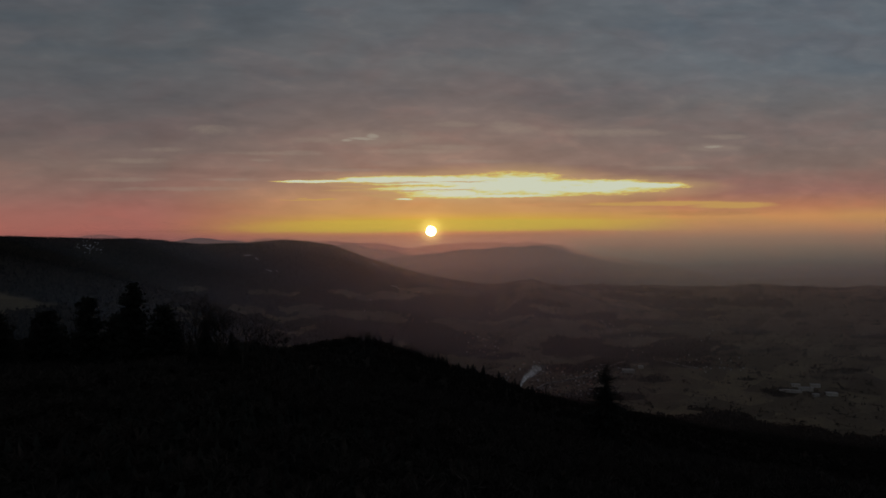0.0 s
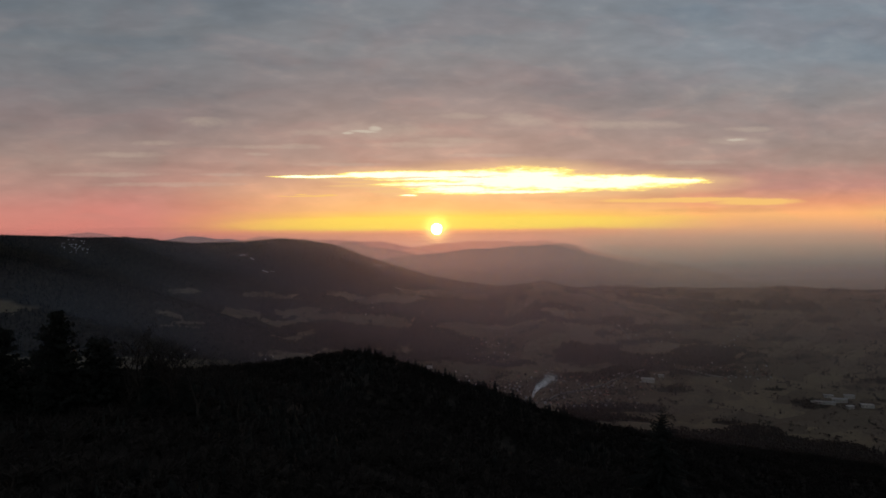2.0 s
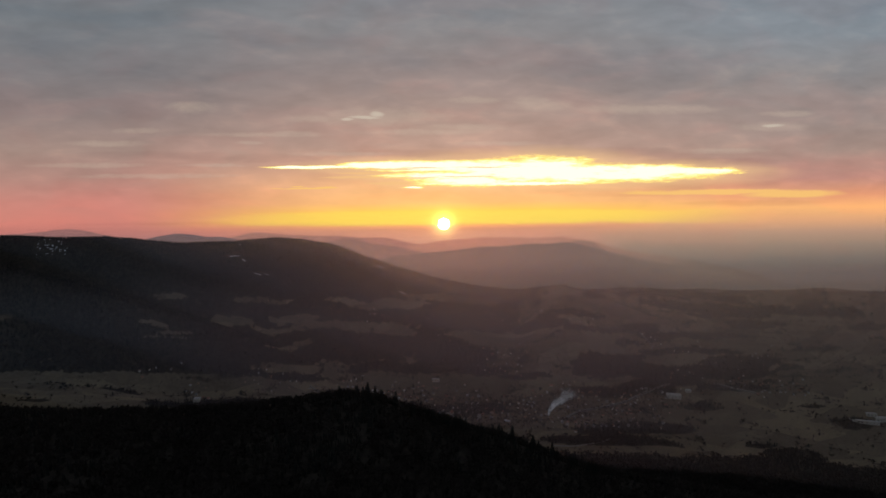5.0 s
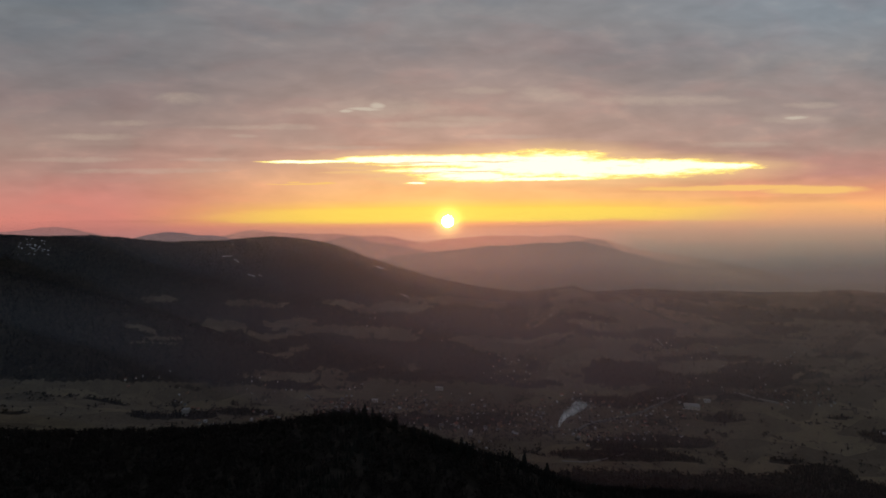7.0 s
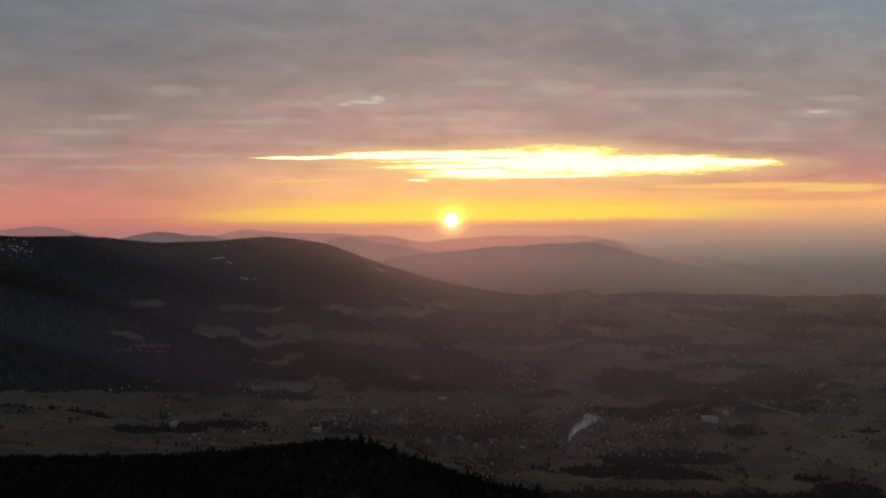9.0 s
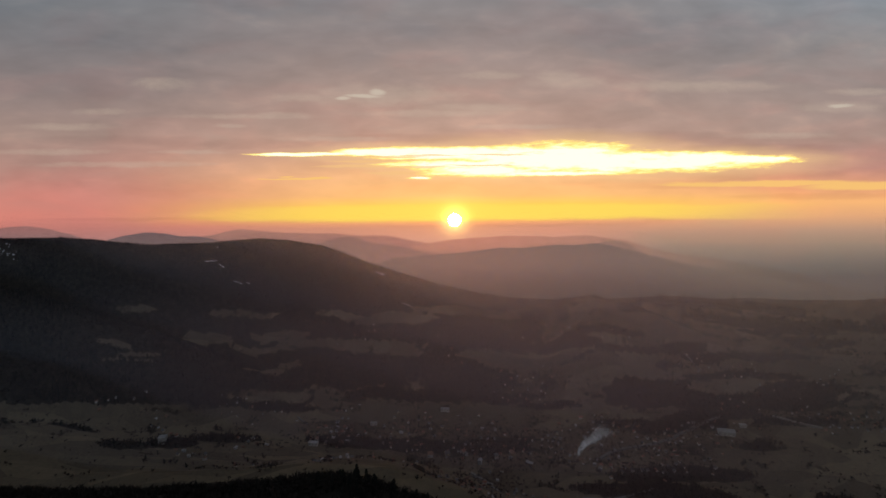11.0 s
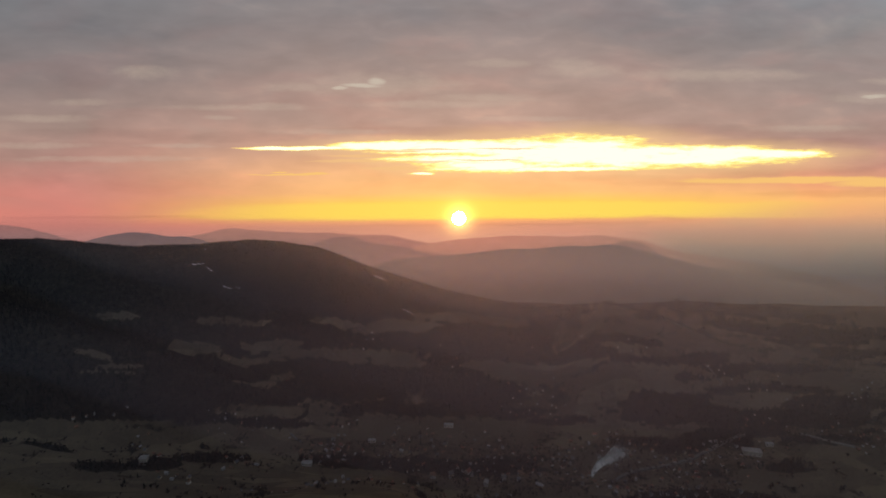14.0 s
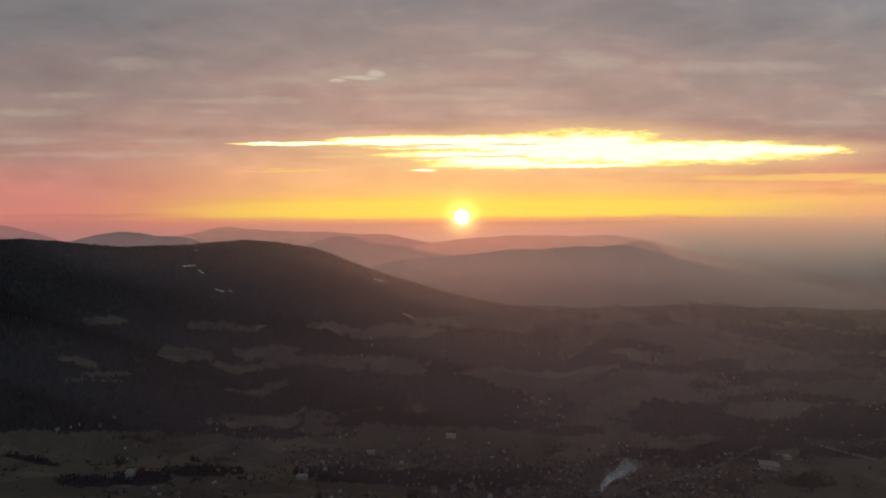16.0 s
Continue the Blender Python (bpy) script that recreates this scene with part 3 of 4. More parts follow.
def wooded(x, y):
    """How far the ground at x, y is wooded, 0 to 1."""
    x, y = np.asarray(x, float), np.asarray(y, float)
    z = height(x, y)
    c = (z + 0.42 * y) / 1.2
    m = 0.5 * bump(x, c * 15.0, 90, 6.0) + 0.4 * bump(x + 0.5 * y, c * 9.0, 40, 7.0) + np.interp(y, [850, 920, 980, 1060, 1120], [-0.5, -0.5, -0.2, -0.1, 0.0])
    m = m + 0.3 * np.clip((-60 - x) / 150, 0, 1) * (y > 960)
    # forest on the upper slopes of the ridge, with a few glades
    up = (z - line(x, MAIN) + np.interp(x, [-900, -350, -200, 0], [110, 84, 50, 14])) / 30
    up = up - np.clip((x - 120) / 60, 0, 99) - np.clip((1010 - y) / 20, 0, 99)
    glade = np.clip((bump(x, c * 7.0, 48, 11.0) - 0.6) * 5, 0, 0.9) * (z < line(x, MAIN) - 30)
    m = np.maximum(m, np.clip(up, -9, 1.2) - glade)
    spur = (z - line(x, SPUR) + 80) / 30 - np.clip((x + 440) / 55 + 0.5 * bump(x, y, 14, 1.9), 0, 99) - np.clip((np.abs(y - 985) - 50) / 20, 0, 99)
    m = np.maximum(m, spur)
    hedge = 0.6 - 11.0 * np.abs(bump(x + 0.3 * y, c * 5.0, 34, 8.1)) + 0.6 * bump(x, y, 15, 2.9)
    m = np.maximum(m, np.where((x > -700) & (y > 840), np.minimum(hedge, 0.45), -1))
    edge = 0.34 * bump(x, c * 4.5, 27, 3.3) + 0.3 * bump(x, c * 3, 9, 5.3) + 0.2 * bump(x, c * 2, 4.1, 3.9)
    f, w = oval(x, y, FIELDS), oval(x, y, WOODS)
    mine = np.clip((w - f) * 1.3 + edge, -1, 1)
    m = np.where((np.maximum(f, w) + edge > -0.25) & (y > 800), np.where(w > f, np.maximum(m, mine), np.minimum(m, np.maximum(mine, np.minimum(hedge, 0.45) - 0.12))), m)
    m = np.maximum(m, np.where(y < 840, (np.interp(x, [60, 260], [700, 815]) - y) / 25, -1))
    rag = 0.2 * bump(x, y * 2.4, 9, 0.5) + 0.15 * bump(x, y * 2, 3.7, 1.5)
    return np.clip(m + rag + 0.2, 0, 1)


def sheet(name, xs, ys, lift, attr, values, mat):
    X, Y = np.meshgrid(xs, ys)
    Z = height(X, Y) + lift(X, Y)
    nx, ny = len(xs), len(ys)
    i = (np.arange(ny - 1)[:, None] * nx + np.arange(nx - 1)[None, :]).ravel()
    tris = np.concatenate([np.stack([i, i + 1, i + nx + 1], 1), np.stack([i, i + nx + 1, i + nx], 1)])
    me = array_mesh(name, np.stack([X, Y, Z], -1).reshape(-1, 3), tris, mat, True)
    a = me.attributes.new(attr, "FLOAT", "POINT")
    a.data.foreach_set("value", np.asarray(values(X, Y), np.float32).ravel())
    return new(name, me)


def steps(*spans):
    out = []
    for a, b, d in spans:
        out.append(np.arange(a, b, d, dtype=float))
    return np.concatenate(out)


XS = steps((-4600, -1600, 150), (-1600, -900, 12), (-900, 900, 3.0), (900, 1600, 12), (1600, 4651, 150))
YS = steps((-4600, -300, 150), (-300, 640, 10), (640, 860, 5), (860, 1140, 2.5), (1140, 1260, 10), (1260, 4700, 150))
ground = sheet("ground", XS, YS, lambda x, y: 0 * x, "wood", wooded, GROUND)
tagged(ground, "rolling winter land of brown meadows and dark woods", "ground", kind="structure")


def ridge(name, points, y, slope, depth, label, mat, lean=0.0):
    """A long distant hill with its crest along the points (x, z)."""
    xs = np.arange(points[0][0], points[-1][0] + 0.1, 4.0)
    crest = np.interp(xs, [p[0] for p in points], [p[1] for p in points])
    ker = np.ones(5) / 5
    crest = np.convolve(np.pad(crest, 2, mode="edge"), ker, "valid") + 0.8 * bump(xs, xs * 0.3, 7, y) + 0.4 * bump(xs, xs * 0.5, 2.3, y)
    ds = np.array([-1.0, -0.7, -0.45, -0.25, -0.12, -0.04, 0.0, 0.06, 0.3, 0.6]) * depth
    rows = []
    for d in ds:
        zz = crest - slope * (np.sqrt(d * d + 16) - 4) * (1.0 if d < 0 else 0.8) + min(1, abs(d) / 15) * 4 * bump(xs, d + 0 * xs, 18, y * 0.1)
        rows.append(np.stack([xs, y + d + lean * xs, zz], -1))
    foot = y - depth + lean * xs
    rows.insert(0, np.stack([xs, foot - 0.2, np.minimum(rows[0][:, 2], height(xs, foot)) - 25], -1))
    v = np.concatenate(rows)
    n = len(xs)
    i = (np.arange(len(ds))[:, None] * n + np.arange(n - 1)[None, :]).ravel()
    tris = np.concatenate([np.stack([i, i + 1, i + n + 1], 1), np.stack([i, i + n + 1, i + n], 1)])
    ob = new(name, array_mesh(name, v, tris, mat, True))
    return tagged(ob, label, "hill", kind="structure")


# each hill glows, with its haze painted into the colour
ridge("hill_mid", [(-335, -133), (-244, -95), (-193, -76), (-153, -66), (-66, -59), (-10, -54), (40, -47), (83, -48), (147, -41), (178, -43), (224, -38), (257, -45), (320, -61), (374, -75), (429, -86), (490, -97), (556, -106), (617, -120), (660, -132), (720, -135), (900, -131), (1700, -129)], 1205, 1.1, 16, "wooded hill with evening haze painted on", painted_haze_material("hazy_hill", (100, 88, 83), (60, 55, 53), -138, -62), 0.03)
ridge("hill_back", [(124, -116), (206, -58), (241, -40), (265, -37), (290, -43), (327, -66), (441, -103)], 1225, 0.9, 8, "hazy hump of a distant hill", painted_haze_material("hazy_hump", (136, 108, 97), (112, 97, 89), -80, -35), 0.05)
ridge("hill_far", [(-220, -80), (-121, -47), (-57, -38), (37, -32), (111, -32), (162, -35), (212, -32), (244, -35), (257, -38), (288, -41), (314, -48), (353, -61), (405, -72), (471, -81), (574, -99), (677, -121), (795, -162)], 1250, 1.0, 10, "long distant hill with pale haze painted on", painted_haze_material("pale_hill", (172, 126, 109), (140, 114, 101), -85, -30), 0.10)
ridge("hill_north", [(-399, -83), (-313, -41), (-277, -30), (-260, -28), (-231, -32), (-213, -41), (-158, -48), (-110, -56), (-57, -66), (24, -106)], 1245, 1.0, 10, "wooded distant hill with a pale clearing", painted_haze_material("brown_hill", (134, 102, 94), (122, 98, 92), -60, -20), 0.10)
ridge("hill_line", [(-629, -50), (-530, -25), (-471, -13), (-400, -20), (-329, -23), (-282, -24), (-233, -29), (-184, -29), (-148, -37), (-111, -45), (-57, -52), (45, -71)], 1262, 0.8, 8, "distant line of hills with haze painted on", painted_haze_material("pink_hill", (166, 116, 104), (150, 112, 102), -50, -10), 0.10)
ridge("hill_cone", [(-760, -60), (-700, -30), (-669, -20), (-633, -13), (-598, -9), (-564, -12), (-547, -17), (-518, -16), (-490, -19), (-473, -25), (-420, -50)], 1139, 1.0, 16, "rounded wooded hill beyond the ridge", painted_haze_material("grey_hill", (106, 84, 84), (112, 92, 90), -40, -8))
ridge("hill_west", [(-1250, -30), (-1050, -12), (-959, -9), (-911, -6), (-875, -1), (-839, 2), (-804, -3), (-781, -9), (-746, -16), (-690, -40)], 1146, 1.0, 10, "pale distant hill above the ridge", painted_haze_material("rose_hill", (152, 104, 99), (148, 108, 103), -20, 0))


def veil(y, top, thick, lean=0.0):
    """A flat sheet added between two lines of hills to imitate the haze there."""
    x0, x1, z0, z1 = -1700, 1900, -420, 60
    me = mesh_of("haze_sheet", [(x0, y + lean * x0, z0), (x1, y + lean * x1, z0), (x1, y + lean * x1, z1), (x0, y + lean * x0, z1)], [(0, 1, 2, 3)],
                 haze_material("haze_sheet", top, thick))
    return tagged(new("haze_sheet", me), "see-through sheet imitating thin evening haze between hills", "haze", kind="stuff")


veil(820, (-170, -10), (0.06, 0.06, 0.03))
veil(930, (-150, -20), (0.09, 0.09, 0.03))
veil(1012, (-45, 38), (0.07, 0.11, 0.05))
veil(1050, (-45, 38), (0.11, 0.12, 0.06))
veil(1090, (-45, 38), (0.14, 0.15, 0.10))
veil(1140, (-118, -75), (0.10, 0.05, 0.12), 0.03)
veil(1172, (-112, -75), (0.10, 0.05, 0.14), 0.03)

# the sky, far behind the last hills
me = mesh_of("sky_backdrop", [(-3000, 0, -320), (3000, 0, -320), (3000, 0, 1100), (-3000, 0, 1100)], [(0, 1, 2, 3)], SKY)
sky_ob = new("sky_backdrop", me)
sky_ob.matrix_world = pose(0.3, 1275, -1.4, 0, 0, math.degrees(math.atan(0.1)))
sky_ob.scale = (1.019, 1.019, 1.019)
tagged(sky_ob, "clouded sunset sky with bright yellow breaks", "sky", kind="structure")
bm = bmesh.new()
bmesh.ops.create_uvsphere(bm, u_segments=40, v_segments=24, radius=13.0)
bmesh.ops.scale(bm, vec=(1, 0.12, 1), verts=bm.verts)
me = bpy.data.meshes.new("sun")
bm.to_mesh(me), bm.free()
me.materials.append(SUN_GLOW)
sun_ob = new("sun", me)
sun_ob.location = SUN_SPOT
tagged(sun_ob, "low setting sun, glowing pale yellow above the hills", "sun")


# ---- woods ----
def conifer_shape(rng, sides=6, tiers=3):
    """A small spiky conifer one metre high: stacked ragged cones."""
    v, f = [], []
    for t in range(tiers):
        z0, z1 = 0.06 + 0.27 * t, min(1.0, 0.5 + 0.25 * t)
        r = 0.23 * (1 - 0.28 * t)
        top = len(v)
        v.append((rng.uniform(-0.02, 0.02), rng.uniform(-0.02, 0.02), z1))
        for k in range(sides):
            a = 2 * math.pi * (k + rng.uniform(-0.25, 0.25)) / sides
            q = r * rng.uniform(0.65, 1.2)
            v.append((q * math.cos(a), q * math.sin(a), z0 + rng.uniform(-0.04, 0.05)))
        for k in range(sides):
            f.append((top, top + 1 + k, top + 1 + (k + 1) % sides))
    return np.array(v), np.array(f)


def twiggy_shape(rng, sprays=11, thick=1.0):
    """A leafless crown one metre high: a stem and many thin sprays of twigs."""
    v, f = [], []

    def blade(a, b, wdt):
        a, b = np.array(a), np.array(b)
        side = np.cross(b - a, rng.normal(size=3))
        side = side / (np.linalg.norm(side) + 1e-9) * wdt
        i = len(v)
        v.extend([a - side, a + side, b])
        f.append((i, i + 1, i + 2))
    blade((0, 0, 0), (0, 0, 0.75), 0.03 * thick)
    for _ in range(sprays):
        a, h = rng.uniform(0, 6.28), rng.uniform(0.25, 0.6)
        q, up = rng.uniform(0.12, 0.34), rng.uniform(0.2, 0.42)
        tip = np.array((q * math.cos(a), q * math.sin(a), min(1.0, h + up)))
        blade((0, 0, h), tip, 0.035 * thick)
        for _ in range(2):
            w2 = tip + rng.normal(size=3) * (0.12, 0.12, 0.07)
            blade((tip * 0.55 + np.array((0, 0, 0.2))), w2, 0.05 * thick)
    return np.array(v), np.array(f)


def plant(name, x, y, size, shapes, mat, label, wide=1.0, sink=0.3):
    """Many small trees on the ground, joined into one mesh."""
    rng = np.random.default_rng(len(x))
    vs, fs, off = [], [], 0
    z = height(x, y) - sink
    pick, turn = rng.integers(0, len(shapes), len(x)), rng.uniform(0, 6.28, len(x))
    for k, (sv, sf) in enumerate(shapes):
        idx = np.nonzero(pick == k)[0]
        c, s, h = np.cos(turn[idx]), np.sin(turn[idx]), size[idx]
        wd = wide * rng.uniform(0.8, 1.25, len(idx)) * h
        px = x[idx][:, None] + wd[:, None] * (c[:, None] * sv[None, :, 0] - s[:, None] * sv[None, :, 1])
        py = y[idx][:, None] + wd[:, None] * (s[:, None] * sv[None, :, 0] + c[:, None] * sv[None, :, 1])
        pz = z[idx][:, None] + h[:, None] * sv[None, :, 2]
        vs.append(np.stack([px, py, pz], -1).reshape(-1, 3))
        fs.append((sf[None] + (np.arange(len(idx)) * len(sv))[:, None, None]).reshape(-1, 3) + off)
        off += len(idx) * len(sv)
    if not len(x):
        return None
    ob = new(name, array_mesh(name, np.concatenate(vs), np.concatenate(fs), mat))
    return tagged(ob, label, "woods", kind="stuff")


SNOWS = [(-458, 1071, 6, 0.7), (-450, 1072, 5, 0.5), (-444, 1073, 3, 0.5), (-435, 1070, 4, 0.5), (-430, 1069, 3, 0.7), (-405, 1060, 6, 0.5),
         (-398, 1060, 4, 0.5), (-386, 1062, 5, 0.5), (-447, 1088, 3, 0.6), (-174, 1102, 8, 0.7), (-167, 1102, 4, 0.7), (-124, 1081, 12, 0.5)]
snow_rng = random.Random(5)
for k in range(34):
    SNOWS.append((-784 + snow_rng.gauss(0, 14), 1031 + snow_rng.gauss(0, 4), snow_rng.uniform(0.8, 3.2), snow_rng.uniform(0.3, 0.9)))
CLEARED = [(sx, sy - 3, sa + 2.5, sb + 6) for sx, sy, sa, sb in SNOWS]
RNG = np.random.default_rng(4)
FIRS = [conifer_shape(RNG) for _ in range(5)]
TWIGS = [twiggy_shape(RNG) for _ in range(6)]
FINE_TWIGS = [twiggy_shape(RNG, 24, 0.4) for _ in range(6)]


def scatter(n, x0, x1, y0, y1, keep):
    x, y = RNG.uniform(x0, x1, n), RNG.uniform(y0, y1, n)
    ok = RNG.uniform(0, 1, n) < keep(x, y)
    return x[ok], y[ok]


def mixed(x, y):
    """Splits points into conifers and leafless trees in loose groups."""
    pick = bump(x, y, 35, 9.0) + RNG.normal(0, 0.4, len(x)) > 0.1
    return (x[pick], y[pick]), (x[~pick], y[~pick])


x, y = scatter(46000, -1250, 330, 1000, 1135, lambda x, y: (wooded(x, y) > 0.6) * (oval(x, y, CLEARED) < 0) * np.where(y > crest_y(x) - 15, 1.0, 0.75))
(cx, cy), (bx, by) = mixed(x, y)
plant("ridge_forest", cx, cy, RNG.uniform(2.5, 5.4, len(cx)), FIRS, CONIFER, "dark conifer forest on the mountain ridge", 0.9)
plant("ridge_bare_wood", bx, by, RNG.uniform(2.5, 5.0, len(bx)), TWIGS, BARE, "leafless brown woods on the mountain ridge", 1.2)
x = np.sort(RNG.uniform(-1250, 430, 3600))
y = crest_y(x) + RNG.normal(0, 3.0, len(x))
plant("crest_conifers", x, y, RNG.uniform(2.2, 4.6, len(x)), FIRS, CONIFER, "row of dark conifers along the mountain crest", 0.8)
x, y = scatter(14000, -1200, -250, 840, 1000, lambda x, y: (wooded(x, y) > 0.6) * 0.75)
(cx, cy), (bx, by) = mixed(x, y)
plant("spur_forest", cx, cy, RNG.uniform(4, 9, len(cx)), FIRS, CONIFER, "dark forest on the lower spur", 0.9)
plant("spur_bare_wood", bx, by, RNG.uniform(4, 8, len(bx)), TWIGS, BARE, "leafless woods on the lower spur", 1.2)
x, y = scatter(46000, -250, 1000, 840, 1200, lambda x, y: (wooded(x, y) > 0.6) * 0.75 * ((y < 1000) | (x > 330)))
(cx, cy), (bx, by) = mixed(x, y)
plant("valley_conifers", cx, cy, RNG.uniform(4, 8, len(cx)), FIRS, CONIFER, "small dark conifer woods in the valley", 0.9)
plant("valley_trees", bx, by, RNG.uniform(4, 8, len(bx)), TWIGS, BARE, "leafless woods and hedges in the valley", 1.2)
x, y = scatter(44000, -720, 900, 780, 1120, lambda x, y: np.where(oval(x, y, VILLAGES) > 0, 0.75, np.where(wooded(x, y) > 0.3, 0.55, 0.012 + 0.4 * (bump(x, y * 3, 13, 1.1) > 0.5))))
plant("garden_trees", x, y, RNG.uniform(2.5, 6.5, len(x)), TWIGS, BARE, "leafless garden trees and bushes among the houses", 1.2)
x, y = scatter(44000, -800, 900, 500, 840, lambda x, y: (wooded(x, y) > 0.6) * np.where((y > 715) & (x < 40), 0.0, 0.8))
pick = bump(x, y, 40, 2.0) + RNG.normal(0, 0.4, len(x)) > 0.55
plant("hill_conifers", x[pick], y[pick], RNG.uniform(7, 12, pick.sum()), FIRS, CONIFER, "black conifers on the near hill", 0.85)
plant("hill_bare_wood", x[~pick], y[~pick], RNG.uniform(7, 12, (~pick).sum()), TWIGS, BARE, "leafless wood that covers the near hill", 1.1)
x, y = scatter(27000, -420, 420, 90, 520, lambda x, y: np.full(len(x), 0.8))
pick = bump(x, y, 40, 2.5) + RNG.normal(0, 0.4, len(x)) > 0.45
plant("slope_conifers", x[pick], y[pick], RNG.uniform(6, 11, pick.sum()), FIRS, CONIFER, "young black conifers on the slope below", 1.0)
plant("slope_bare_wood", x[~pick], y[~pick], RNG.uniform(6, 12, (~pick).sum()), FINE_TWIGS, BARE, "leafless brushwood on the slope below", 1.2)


# ---- single trees ----
def tube(v, f, a, b, ra, rb, sides=5):
    """A tapered limb from a to b."""
    a, b = Vector(a), Vector(b)
    q = (b - a).to_track_quat("Z", "Y")
    i = len(v)
    for p, r in ((a, ra), (b, rb)):
        for k in range(sides):
            t = 2 * math.pi * k / sides
            v.append(p + q @ Vector((r * math.cos(t), r * math.sin(t), 0)))
    for k in range(sides):
        f.append((i + k, i + (k + 1) % sides, i + sides + (k + 1) % sides, i + sides + k))
    f.append(tuple(i + sides + k for k in range(sides)))


def build_conifer(name, tall, spread, ragged, seed, label, first=0.12, power=0.8, clumps=0):
    """A grown conifer: trunk, limbs in whorls, and needle sprays that hang from every limb."""
    rnd = random.Random(seed)
    root = new(name)
    tv, tf, cv, cf = [], [], [], []
    lean = (rnd.uniform(-0.01, 0.01) * tall, rnd.uniform(-0.01, 0.01) * tall)
    axis = lambda h: Vector((lean[0] * (h / tall) ** 2, lean[1] * (h / tall) ** 2, h))
    n = 7
    for k in range(n):
        h0, h1 = tall * k / n, tall * (k + 1) / n
        tube(tv, tf, axis(h0), axis(h1), 0.013 * tall * (1 - h0 / tall) + 0.03, 0.013 * tall * (1 - h1 / tall) + 0.03, 8)
    h = tall * first
    while h < tall * 0.985:
        up = h / tall
        reach = spread * (1 - up) ** power * (0.75 + 0.25 * min(1, (up - first) * 8)) + 0.35
        count = max(4, int(8 - 3 * up))
        a0 = rnd.uniform(0, 6.28)
        for k in range(count):
            if rnd.random() < ragged * 0.45:
                continue
            ang = a0 + 6.283 * k / count + rnd.uniform(-0.35, 0.35)
            r = reach * rnd.uniform(1 - ragged, 1 + ragged * 0.6)
            d = Vector((math.cos(ang), math.sin(ang), 0))
            base = axis(h + rnd.uniform(-0.2, 0.2))
            sag = rnd.uniform(0.0, 0.45) if clumps else rnd.uniform(-0.3, 0.02) if up < 0.75 else rnd.uniform(0.05, 0.5)
            tip = base + d * r + Vector((0, 0, r * sag))
            tube(tv, tf, base, tip, 0.05 + 0.012 * r, 0.015, 4)
            side = Vector((-d.y, d.x, 0))
            sprays = max(3, int(r * 2.6))
            for s in range(sprays):
                t = (s + rnd.uniform(0.2, 1.0)) / sprays
                p = base.lerp(tip, t)
                wide = (0.30 + 0.28 * r * (1 - t)) * rnd.uniform(0.6, 1.3)
                for sg in (-1, 1):
                    i = len(cv)
                    out = p + side * sg * wide + d * wide * rnd.uniform(0.3, 0.9) + Vector((0, 0, -wide * rnd.uniform(0.1, 0.7)))
                    thick = rnd.uniform(0.14, 0.3)
                    cv.extend([p + Vector((0, 0, thick)), p - d * thick * 1.4 + Vector((0, 0, -thick)), p + d * thick * 2.2, out])
                    cf.extend([(i, i + 1, i + 3), (i, i + 3, i + 2), (i + 1, i + 2, i + 3)])
            for _ in range(clumps):
                # rounded tufts of needles towards the end of the limb
                o = base.lerp(tip, rnd.uniform(0.45, 1.05)) + Vector((rnd.gauss(0, 0.9), rnd.gauss(0, 0.9), rnd.uniform(0.0, 1.3)))
                q = rnd.uniform(0.5, 1.0)
                i = len(cv)
                cv.extend([o + Vector((rnd.uniform(-q, q), rnd.uniform(-q, q), -q * 0.6)), o + Vector((q, rnd.uniform(-q, q), 0)), o + Vector((-q, rnd.uniform(-q, q), 0)), o + Vector((rnd.uniform(-q, q), q, 0.2)), o + Vector((rnd.uniform(-0.4, 0.4), rnd.uniform(-0.4, 0.4), q * 1.5))])
                cf.extend([(i, i + 1, i + 3), (i, i + 3, i + 2), (i, i + 2, i + 1), (i + 4, i + 3, i + 1), (i + 4, i + 2, i + 3), (i + 4, i + 1, i + 2)])
            i = len(cv)
            cv.extend([tip - d * 0.6 + side * 0.22, tip - d * 0.6 - side * 0.22, tip + d * rnd.uniform(0.2, 0.6), tip - d * 0.4 + Vector((0, 0, 0.25))])
            cf.extend([(i, i + 1, i + 2), (i, i + 3, i + 2), (i + 1, i + 3, i + 2)])
        h += tall * rnd.uniform(0.016, 0.026)
    i = len(cv)
    top = axis(tall)
    cv.extend([top + Vector((0.18, 0, -1.2)), top + Vector((-0.1, 0.16, -1.2)), top + Vector((-0.1, -0.16, -1.2)), top + Vector((0, 0, 0.3))])
    cf.extend([(i, i + 1, i + 3), (i + 1, i + 2, i + 3), (i + 2, i, i + 3)])
    mesh_part("trunk", mesh_of("trunk", tv, tf, BARK, True), root)
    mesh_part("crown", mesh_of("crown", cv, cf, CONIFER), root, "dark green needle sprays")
    return tagged(root, label, "tree")


